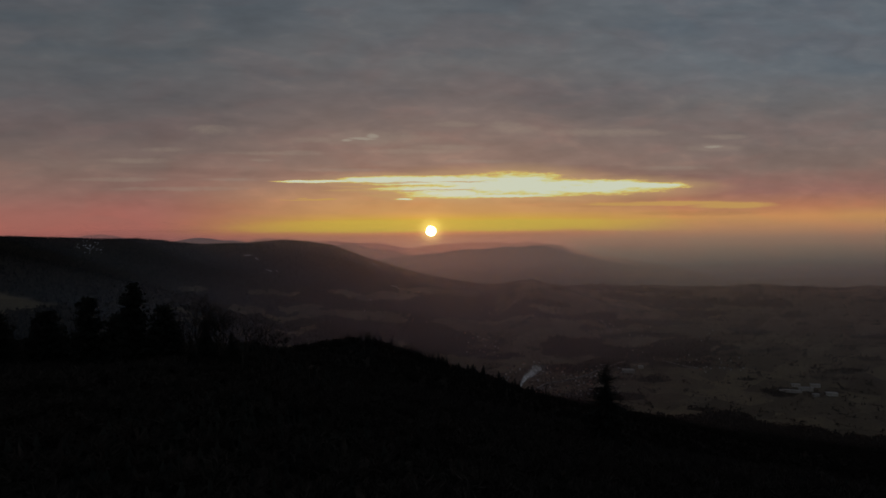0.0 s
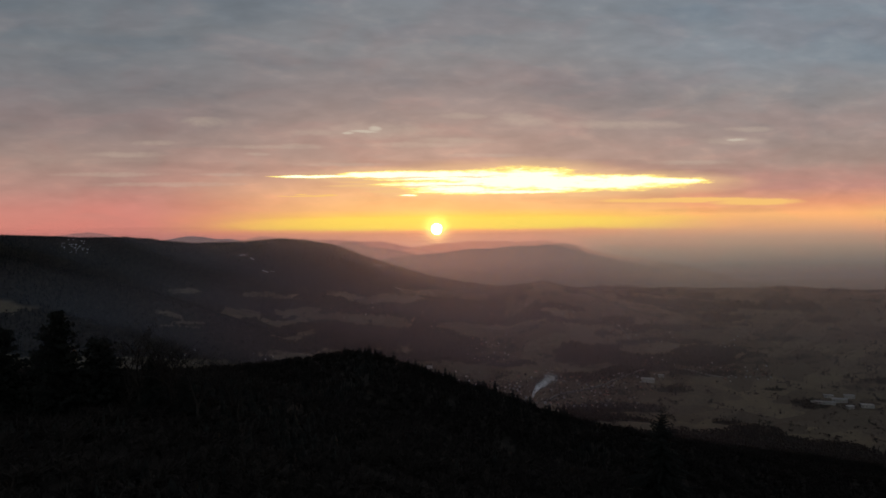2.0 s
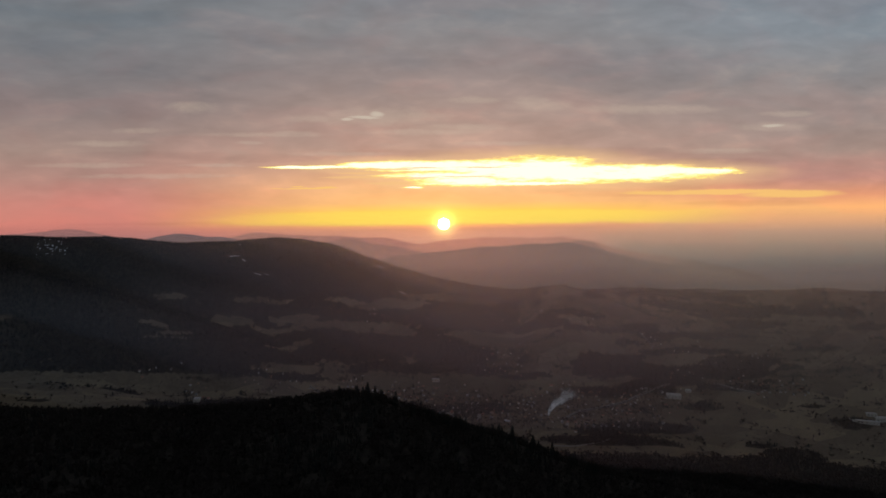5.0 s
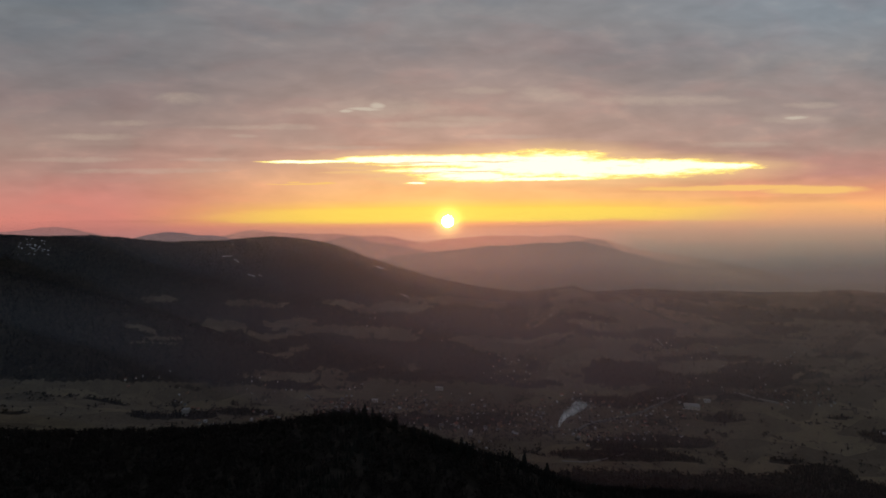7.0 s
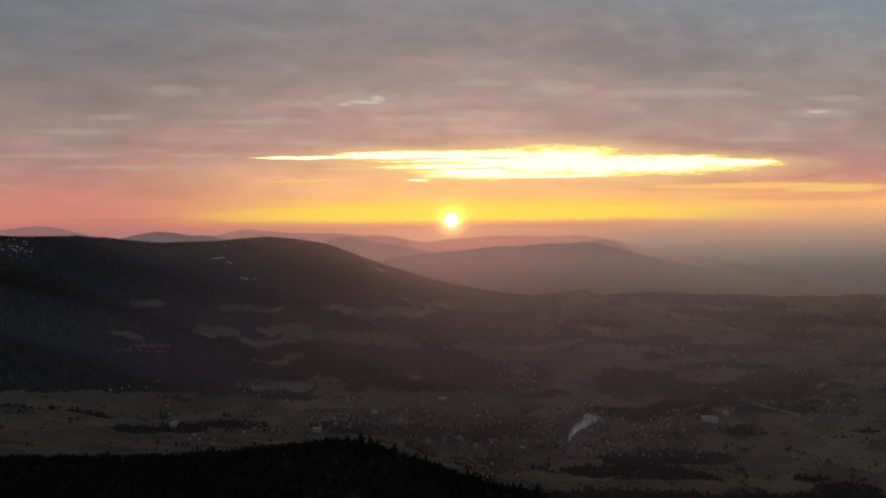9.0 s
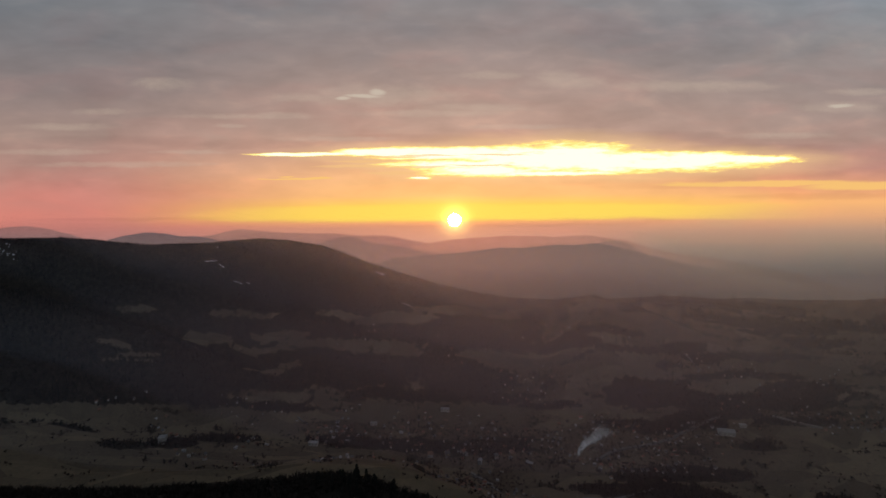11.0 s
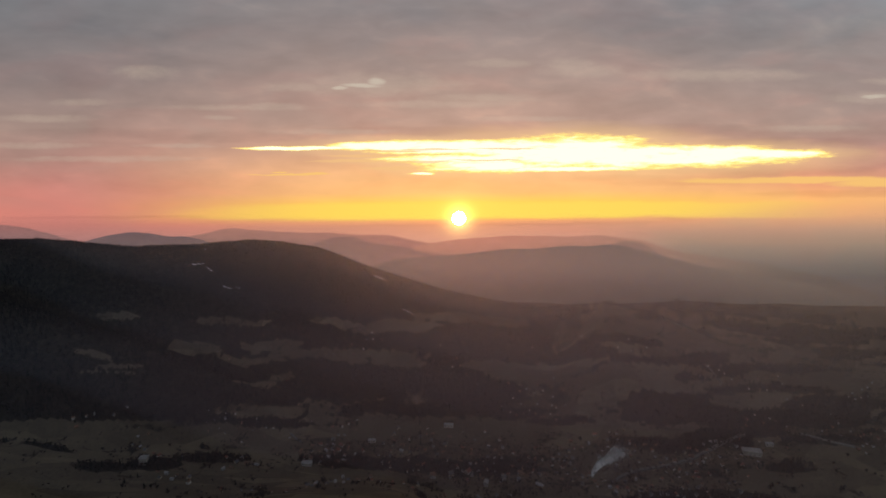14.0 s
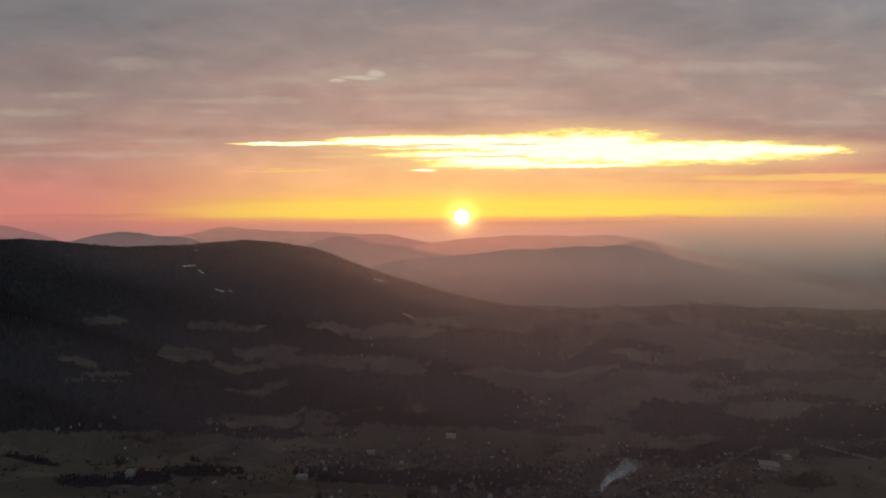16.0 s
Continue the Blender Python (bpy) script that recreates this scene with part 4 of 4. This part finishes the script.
def build_bare_tree(name, tall, seed, label, spread=0.55):
    """A leafless tree: trunk, forking branches and fine twigs."""
    rnd = random.Random(seed)
    root = new(name)
    tv, tf, bv, bf = [], [], [], []

    def grow(p, d, length, r, depth, v, f):
        q = p + d * length
        tube(v, f, p, q, max(r, 0.11), max(r * 0.7, 0.08), 7 if depth == 0 else 4 if depth < 3 else 3)
        if depth >= 6:
            return
        for k in range(rnd.choice((2, 2, 3)) if depth else 4):
            nd = (d + Vector((rnd.gauss(0, spread), rnd.gauss(0, spread), rnd.uniform(-0.05, 0.35)))).normalized()
            grow(p.lerp(q, rnd.uniform(0.7, 1.0)), nd, length * rnd.uniform(0.58, 0.85), r * rnd.uniform(0.5, 0.68), depth + 1, bv, bf)

    grow(Vector((0, 0, 0)), Vector((0, 0, 1)), tall * 0.33, 0.018 * tall, 0, tv, tf)
    mesh_part("trunk", mesh_of("trunk", tv, tf, BARK, True), root)
    mesh_part("crown", mesh_of("crown", bv, bf, BARE), root, "fine leafless branches")
    return tagged(root, label, "tree")


def stand(ob, x, y, turn=0.0, sink=0.4):
    ob.matrix_world = pose(x, y, float(height(x, y)) - sink, 0, 0, turn)
    return ob


def top_at(x, y, z):
    """Height of a tree that stands at x, y and ends at z."""
    return z - float(height(x, y)) + 0.4


for k, (tx, ty, tz, spread, ragged) in enumerate([(-190, 280, -25, 13, 0.55), (-218, 282, -33, 11.0, 0.6), (-246, 284, -42, 14.0, 0.4), (-270, 276, -40, 14.0, 0.4), (-205, 290, -46, 14.0, 0.4), (-176, 288, -40, 13.0, 0.4)]):
    stand(build_conifer("pine", top_at(tx, ty, tz), spread, ragged, 20 + k, "tall ragged dark pine at the edge of the slope", power=0.5, clumps=7), tx, ty, 40 * k)
for k, (tx, ty, tz) in enumerate([(-148, 282, -45), (-133, 284, -56), (-200, 300, -58), (-230, 296, -58)]):
    stand(build_conifer("young_spruce", top_at(tx, ty, tz), 9.0, 0.35, 40 + k, "dark young spruce among leafless trees"), tx, ty, 70 * k)
stand(build_conifer("spruce", top_at(97, 300, -79), 22.0, 0.4, 60, "slender black spruce with layered hanging branches"), 97, 300)
for k, (tx, ty, tz) in enumerate([(-152, 280, -26), (-139, 286, -34), (-124, 278, -40), (-164, 290, -42), (-112, 292, -52), (-145, 292, -38)]):
    stand(build_bare_tree("bare_tree", top_at(tx, ty, tz), 80 + k, "leafless tree with fine spreading branches"), tx, ty, 50 * k)

fir_a = build_conifer("hill_spruce", 15.0, 3.0, 0.3, 101, "black pointed spruce on the near hill")
fir_b = build_conifer("hill_spruce", 15.0, 3.6, 0.4, 102, "black pointed spruce on the near hill")
tagged(fir_a, group="spruces on the near hill"), tagged(fir_b, group="spruces on the near hill")
stand(fir_a, -140, 640), stand(fir_b, -12, 641)
rnd = random.Random(8)
for k in range(64):
    hx = rnd.uniform(-120, 130) if k < 44 else rnd.uniform(-420, -120)
    hy = 640 + rnd.uniform(-10, 12)
    s = rnd.uniform(0.8, 1.2) if hx > -130 else rnd.uniform(0.5, 0.8)
    src = rnd.choice((fir_a, fir_b))
    ob = copy_thing(src, pose(hx, hy, float(height(hx, hy)) - 0.3, 0, 0, rnd.uniform(0, 360)))
    ob.scale = (s, s, s * rnd.uniform(0.9, 1.15))


# ---- buildings ----
def build_house(name, wide, deep, eaves, pitch, wall_mat, roof_mat, label, chimney=True, rows=1, cols=3):
    """A gabled house, its middle over the origin: walls, roof, chimney, door and windows."""
    root = new(name)
    hw, hd = wide / 2, deep / 2
    top = eaves + hd * pitch
    v = [(-hw, -hd, -1.5), (hw, -hd, -1.5), (hw, hd, -1.5), (-hw, hd, -1.5), (-hw, -hd, eaves), (hw, -hd, eaves), (hw, hd, eaves), (-hw, hd, eaves), (-hw, 0, top), (hw, 0, top)]
    f = [(0, 1, 5, 4), (1, 2, 6, 9, 5), (2, 3, 7, 6), (3, 0, 4, 8, 7), (3, 2, 1, 0)]
    mesh_part("wall", mesh_of("wall", v, f, wall_mat), root)
    o, t = 0.5, 0.28
    rv, rf = [], []
    for sg in (-1, 1):
        i = len(rv)
        lowz = eaves - o * pitch
        for zz in (0.04, t):
            rv.extend([(-hw - o, sg * (hd + o), lowz + zz), (hw + o, sg * (hd + o), lowz + zz), (hw + o, 0, top + zz), (-hw - o, 0, top + zz)])
        rf.extend([(i, i + 1, i + 2, i + 3), (i + 4, i + 7, i + 6, i + 5), (i, i + 4, i + 5, i + 1), (i + 1, i + 5, i + 6, i + 2), (i + 3, i + 7, i + 4, i), (i + 2, i + 6, i + 7, i + 3)])
    mesh_part("roof", mesh_of("roof", rv, rf, roof_mat), root)
    if chimney:
        bm = bmesh.new()
        box(bm, hw * 0.3, -0.35, top - 1.0, hw * 0.3 + 0.7, 0.35, top + 1.1)
        box(bm, hw * 0.3 - 0.08, -0.43, top + 1.0, hw * 0.3 + 0.78, 0.43, top + 1.2)
        part("chimney", bm, BRICK, root)
    win = None
    for r in range(rows):
        for c in range(cols):
            wx = -hw + wide * (c + 0.5) / cols
            wz = 1.0 + 2.7 * r
            if win is None:
                bm = bmesh.new()
                box(bm, -0.55, -0.05, 0, 0.55, 0.03, 1.3)
                win = bpy.data.meshes.new("window")
                bm.to_mesh(win), bm.free()
                win.materials.append(GLASS_DARK)
            for sg in (-1, 1):
                if r == 0 and c == cols // 2 and sg < 0:
                    bm = bmesh.new()
                    box(bm, wx - 0.5, -hd - 0.05, -0.1, wx + 0.5, -hd + 0.03, 2.0)
                    part("door", bm, DOOR_WOOD, root)
                    continue
                ob = mesh_part("window", win, root)
                ob.location = (wx, sg * hd, wz)
    return tagged(root, label, "house", group="village houses")


KINDS = [build_house("house", 9, 7.5, 4.6, 0.85, WALLS[0], ROOFS[0], "white village house with a brown tiled roof"),
         build_house("house", 8, 8, 3.6, 1.0, WALLS[1], ROOFS[1], "cream village house with a steep slate roof"),
         build_house("house", 10, 7, 3.0, 0.8, WALLS[0], ROOFS[2], "low white house with a red tiled roof"),
         build_house("house", 8.5, 6.5, 5.2, 0.6, WALLS[2], ROOFS[3], "grey house with a pale metal roof", cols=2),
         build_house("house", 7.5, 7, 5.4, 0.5, WALLS[2], ROOFS[1], "plain grey two-storey house with a dark roof", rows=2, cols=2),
         build_house("house", 11, 7, 2.8, 0.75, WALLS[3], ROOFS[0], "brown timber farmhouse among garden trees")]
BARN = build_house("barn", 12, 6, 3.0, 0.6, WALLS[3], ROOFS[3], "timber barn with a pale metal roof", chimney=False, cols=1)
tagged(BARN, category="barn")
placed = []


def put_house(x, y, kind, turn, size=1.0):
    z = min(float(height(x + a, y + b)) for a in (-3, 3) for b in (-3, 3)) + 0.9
    m = pose(x, y, z, 0, 0, turn)
    ob = copy_thing(kind, m)
    ob.scale = (size, size, size)
    placed.append((x, y))
    return ob


def village(cx, cy, a, b, count, seed, size=0.95):
    """Houses in loose clumps along lanes."""
    rnd = random.Random(seed)
    done = tries = 0
    hubs = []
    for _ in range(max(1, count // 5)):
        t, r = rnd.uniform(0, 6.283), math.sqrt(rnd.random())
        hubs.append((cx + a * r * math.cos(t), cy + b * r * math.sin(t), rnd.uniform(-25, 25)))
    while done < count and tries < count * 40:
        tries += 1
        hx, hy, turn = rnd.choice(hubs)
        x, y = hx + rnd.gauss(0, 15), hy + rnd.gauss(0, 6)
        if any(abs(x - px) < 7.5 and abs(y - py) < 6 for px, py in placed):
            continue
        kind = rnd.choice(KINDS + KINDS[:3] + KINDS[4:] + [KINDS[1], KINDS[5], KINDS[5], BARN])
        put_house(x, y, kind, turn + rnd.choice((0, 90)) + rnd.gauss(0, 9), size * rnd.uniform(0.42, 0.74))
        done += 1


FAR_HOUSES = []


def far_village(cx, cy, a, b, count, seed, size):
    """Notes places for small houses that are too far off to tell apart: spots strung along lanes."""
    rnd = random.Random(seed)
    lanes = [(cx + rnd.uniform(-a, a) * 0.8, cy + rnd.uniform(-b, b) * 0.8, rnd.uniform(-0.3, 0.5)) for _ in range(max(1, count // 8))]
    for _ in range(count):
        lx, ly, lean = rnd.choice(lanes)
        s = rnd.gauss(0, 22)
        x, y = lx + s, ly + lean * s + rnd.choice((-4, 4)) + rnd.gauss(0, 2)
        if not any(abs(x - px) < 6.5 and abs(y - py) < 5 for px, py in placed):
            placed.append((x, y))
            FAR_HOUSES.append((x, y, math.degrees(math.atan(lean)) + rnd.choice((0, 90)) + rnd.gauss(0, 8), size * rnd.uniform(0.5, 0.9), rnd.random()))


def plant_houses():
    """Joins the small far houses by look: walls and roof of each with their own thickness."""
    looks = [(WALLS[0], ROOFS[0]), (WALLS[2], ROOFS[1]), (WALLS[3], ROOFS[2])]
    for i, (wall, roof) in enumerate(looks):
        verts, faces, mats = [], [], []
        for x, y, turn, s, pick in FAR_HOUSES:
            if int(pick * 2.999) != i:
                continue
            m = pose(x, y, float(height(x, y)) + 0.2, 0, 0, turn)
            hw, hd, e = 4.6 * s * (0.85 + 0.4 * pick), 3.6 * s, 3.8 * s
            top, o, t, k = e + hd * 0.8, 0.45 * s, 0.3 * s, len(verts)
            box_pts = [(-hw, -hd, -1.5), (hw, -hd, -1.5), (hw, hd, -1.5), (-hw, hd, -1.5), (-hw, -hd, e), (hw, -hd, e), (hw, hd, e), (-hw, hd, e), (-hw, 0, top), (hw, 0, top)]
            roof_pts = [(-hw - o, -hd - o, e - o * 0.8 + 0.04), (hw + o, -hd - o, e - o * 0.8 + 0.04), (hw + o, hd + o, e - o * 0.8 + 0.04), (-hw - o, hd + o, e - o * 0.8 + 0.04),
                        (-hw - o, 0, top + 0.04), (hw + o, 0, top + 0.04), (-hw - o, 0, top + t), (hw + o, 0, top + t),
                        (-hw - o, -hd - o, e - o * 0.8 + t), (hw + o, -hd - o, e - o * 0.8 + t), (hw + o, hd + o, e - o * 0.8 + t), (-hw - o, hd + o, e - o * 0.8 + t)]
            verts.extend(m @ Vector(p) for p in box_pts + roof_pts)
            for q in ((0, 1, 5, 4), (1, 2, 6, 9, 5), (2, 3, 7, 6), (3, 0, 4, 8, 7)):
                faces.append(tuple(k + j for j in q)), mats.append(0)
            for q in ((0, 1, 5, 4), (4, 5, 2, 3), (8, 6, 7, 9), (6, 11, 10, 7), (0, 8, 9, 1), (2, 10, 11, 3), (0, 4, 6, 8), (4, 3, 11, 6), (1, 9, 7, 5), (5, 7, 10, 2)):
                faces.append(tuple(k + 10 + j for j in q)), mats.append(1)
        me = mesh_of("far_houses", verts, faces, [wall, roof])
        me.polygons.foreach_set("material_index", mats)
        tagged(new("far_houses", me), "small village houses scattered among bare trees", "houses", kind="stuff")


for k, (vx, vy, va, vb, n, size) in enumerate([
        (-175, 945, 94, 17, 24, 0.85), (-61, 958, 95, 27, 34, 0.85), (56, 962, 87, 33, 40, 0.85), (97, 1035, 50, 10, 26, 0.6), (192, 980, 46, 27, 18, 0.85), (277, 965, 65, 33, 36, 0.85),
        (363, 996, 40, 15, 12, 0.85), (525, 1030, 132, 8, 42, 0.75), (-490, 914, 47, 4, 6, 0.8), (-460, 911, 22, 4, 5, 0.9), (-355, 944, 26, 5, 8, 0.75), (-313, 957, 26, 4, 5, 0.7),
        (-312, 914, 34, 6, 7, 0.85), (-193, 977, 26, 4, 5, 0.7), (4, 912, 50, 24, 16, 0.9), (207, 945, 54, 11, 12, 0.9), (83, 1077, 55, 7, 12, 0.5), (-157, 1053, 45, 8, 7, 0.5),
        (-5, 872, 60, 10, 18, 0.85), (-120, 905, 50, 8, 10, 0.8), (-330, 868, 70, 8, 7, 0.8), (-200, 870, 60, 10, 9, 0.8), (350, 1078, 50, 7, 12, 0.5), (438, 1073, 42, 5, 9, 0.5), (-56, 1047, 27, 5, 5, 0.5), (-387, 1005, 18, 4, 4, 0.55), (572, 1073, 34, 4, 8, 0.55), (221, 1077, 48, 6, 8, 0.5)]):
    if vy < 1030:
        village(vx, vy, va, vb, n, 300 + k, size)
    far_village(vx, vy, va, vb, int(n * (0.9 if vy < 1030 else 1.9)), 700 + k, 0.62 * size)
plant_houses()


def build_hall(name, wide, deep, high, label, mat=ROOFS[3]):
    """A long low hall with a shallow roof, a gate and a row of windows."""
    ob = build_house(name, wide, deep, high, 0.18, WALLS[0], mat, label, chimney=False, rows=1, cols=max(3, int(wide / 5)))
    ob["group"] = "halls and sheds"
    return tagged(ob, category="hall")


for hx, hy, hw, hd, hh, turn, label in [(371, 994, 24, 11, 5, -12, "long white hall with a pale metal roof"), (-56, 998, 13, 5, 3.5, -4, "small pale shed on a meadow"),
                                        (-242, 924, 13, 6, 3, -3, "low pale farm shed"), (402, 1006, 10, 5, 3, 0, "pale shed beside the road"), (-163, 968, 10, 4, 3, 0, "pale shed on a meadow"),
                                        (700, 985, 44, 5, 4, -14, "long pale greenhouse on the works yard"), (738, 992, 26, 9, 5, -6, "large pale works hall"), (766, 1003, 18, 7, 5, -6, "works hall with a pale roof"), (752, 982, 14, 6, 4, 10, "small works hall with a grey roof"), (722, 998, 16, 6, 4, -10, "low grey storage shed"),
                                        (790, 990, 22, 8, 5, -8, "works hall with a metal roof"), (-437, 885, 9, 8, 8, 10, "tall pale farm building")]:
    ob = build_hall("hall", hw, hd, hh, label)
    ob.matrix_world = pose(hx, hy, float(height(hx, hy)) + 0.6, 0, 0, turn)
for ob in KINDS + [BARN]:
    i = (KINDS + [BARN]).index(ob)
    hx, hy = -75 + 24 * i, 940 + 6 * (i % 3)
    ob.matrix_world = pose(hx, hy, float(height(hx, hy)) + 0.7, 0, 0, 25 * i)
    ob.scale = (0.85, 0.85, 0.85)


# ---- roads, snow, smoke ----
def ribbon(name, points, wide, mat, label, category, lift=0.5):
    """A strip that follows the ground."""
    xs, ys = [p[0] for p in points], [p[1] for p in points]
    run = np.concatenate([[0], np.cumsum(np.hypot(np.diff(xs), np.diff(ys)))])
    s = np.linspace(0, run[-1], max(4, int(run[-1] / 4)))
    x, y = np.interp(s, run, xs), np.interp(s, run, ys)
    k = np.array([0.25, 0.5, 0.25])
    for _ in range(6):
        x[1:-1], y[1:-1] = np.convolve(x, k, "valid"), np.convolve(y, k, "valid")
    dx, dy = np.gradient(x), np.gradient(y)
    ln = np.hypot(dx, dy)
    nx, ny = -dy / ln * wide / 2, dx / ln * wide / 2
    v, f = [], []
    for i in range(len(s)):
        h = max(float(height(x[i] + nx[i], y[i] + ny[i])), float(height(x[i] - nx[i], y[i] - ny[i])), float(height(x[i], y[i]))) + lift
        for sg, dz in ((-1, 0), (1, 0), (-1.15, -2.5), (1.15, -2.5)):
            v.append((x[i] + sg * nx[i], y[i] + sg * ny[i], h + dz))
        if i:
            a, b = 4 * (i - 1), 4 * i
            f.extend([(a, a + 1, b + 1, b), (a + 2, a, b, b + 2), (a + 1, a + 3, b + 3, b + 1)])
    ob = new(name, mesh_of(name, v, f, mat))
    return tagged(ob, label, category, kind="structure")


ribbon("road", [(172, 952), (181, 958), (204, 965), (246, 970), (280, 976), (305, 986), (330, 998), (351, 1007), (372, 1015)], 4.0, ROAD, "grey country road winding through the village", "road")
ribbon("road", [(455, 1024), (495, 1021), (530, 1019)], 3.0, ROAD, "pale straight lane on the meadow", "road")
ribbon("road", [(-16, 926), (4, 917), (22, 898)], 3.5, ROAD, "grey village street", "road")
ribbon("road", [(340, 1083), (352, 1081), (359, 1078), (364, 1071)], 2.0, ROAD, "thin pale road climbing the slope", "road")
ribbon("road", [(235, 912), (200, 897), (169, 884), (132, 886)], 3.0, ROAD, "pale track at the foot of the woods", "road")
ribbon("road", [(-276, 959), (-266, 955), (-258, 951)], 2.0, ROAD, "thin pale lane on the slope", "road")


def snow_patch(x, y, a, b, seed):
    """A patch of old snow with a ragged rim."""
    rnd = random.Random(seed)
    n = 18
    v, f = [(x, y, float(height(x, y)) + 0.7)], []
    for k in range(n):
        t, q = 6.283 * k / n, rnd.uniform(0.45, 1.15)
        px, py = x + a * q * math.cos(t), y + b * q * math.sin(t)
        v.append((px, py, float(height(px, py)) + 0.25))
    for k in range(n):
        v.append((v[1 + k][0], v[1 + k][1], v[1 + k][2] - 1.5))
    for k in range(n):
        j = (k + 1) % n
        f.extend([(0, 1 + k, 1 + j), (1 + k, 1 + n + k, 1 + n + j, 1 + j)])
    ob = new("snow_patch", mesh_of("snow_patch", v, f, SNOW))
    return tagged(ob, "patch of old snow in a forest clearing", "snow", group="snow patches")


for k, (sx, sy, sa, sb) in enumerate(SNOWS):
    snow_patch(sx, sy, 0.8 * sa, 0.8 * sb, 500 + k)


def smoke_plume(x, y):
    """Smoke that rises from a fire and leans with the wind: thin torn layers one behind the other, joined."""
    rnd = random.Random(3)
    verts, tris, mist, off = [], [], [], 0
    nt, nu = 44, 15
    for layer in range(4):
        depth = (layer - 1.5) * 2.6
        room = math.sqrt(max(0.0, 1 - (depth / 6.2) ** 2))
        ph, shift = rnd.uniform(0, 6), rnd.gauss(0, 0.6)
        t = np.linspace(0, 1, nt)[:, None]
        u = np.linspace(-1, 1, nu)[None, :]
        half = (0.9 + 9.5 * t ** 0.8) * (0.35 + 0.65 * room) * (1 + 0.2 * np.sin(9 * t + ph))
        curl = 1.5 * np.sin(7 * t + ph) * t + shift * t
        px = 34 * t ** 1.35 + u * half * 0.9 + curl
        pz = 36 * t ** 0.85 - u * half * 0.42 + 0.6 * np.sin(5 * u + 8 * t + ph)
        py = depth * (0.25 + 0.9 * t) + 0.5 * np.sin(4 * u + 6 * t + ph)
        verts.append(np.stack(np.broadcast_arrays(px, py, pz), -1).reshape(-1, 3))
        mist.append((np.clip(1 - u ** 2, 0, 1) * np.interp(t, [0, 0.05, 0.4, 0.75, 1], [0.8, 1, 1.0, 0.7, 0.0]) + 0 * u).ravel())
        i = (np.arange(nt - 1)[:, None] * nu + np.arange(nu - 1)[None, :]).ravel() + off
        tris.append(np.concatenate([np.stack([i, i + 1, i + nu + 1], 1), np.stack([i, i + nu + 1, i + nu], 1)]))
        off += nt * nu
    me = array_mesh("smoke_plume", np.concatenate(verts), np.concatenate(tris), SMOKE, True)
    a = me.attributes.new("mist", "FLOAT", "POINT")
    a.data.foreach_set("value", np.concatenate(mist).astype(np.float32))
    ob = new("smoke_plume", me)
    ob.location = (x, y, float(height(x, y)) + 2)
    ob.scale = (1.3, 1.3, 1.25)
    return tagged(ob, "pale smoke drifting up from a village fire", "smoke", kind="stuff")


smoke_plume(141, 955)
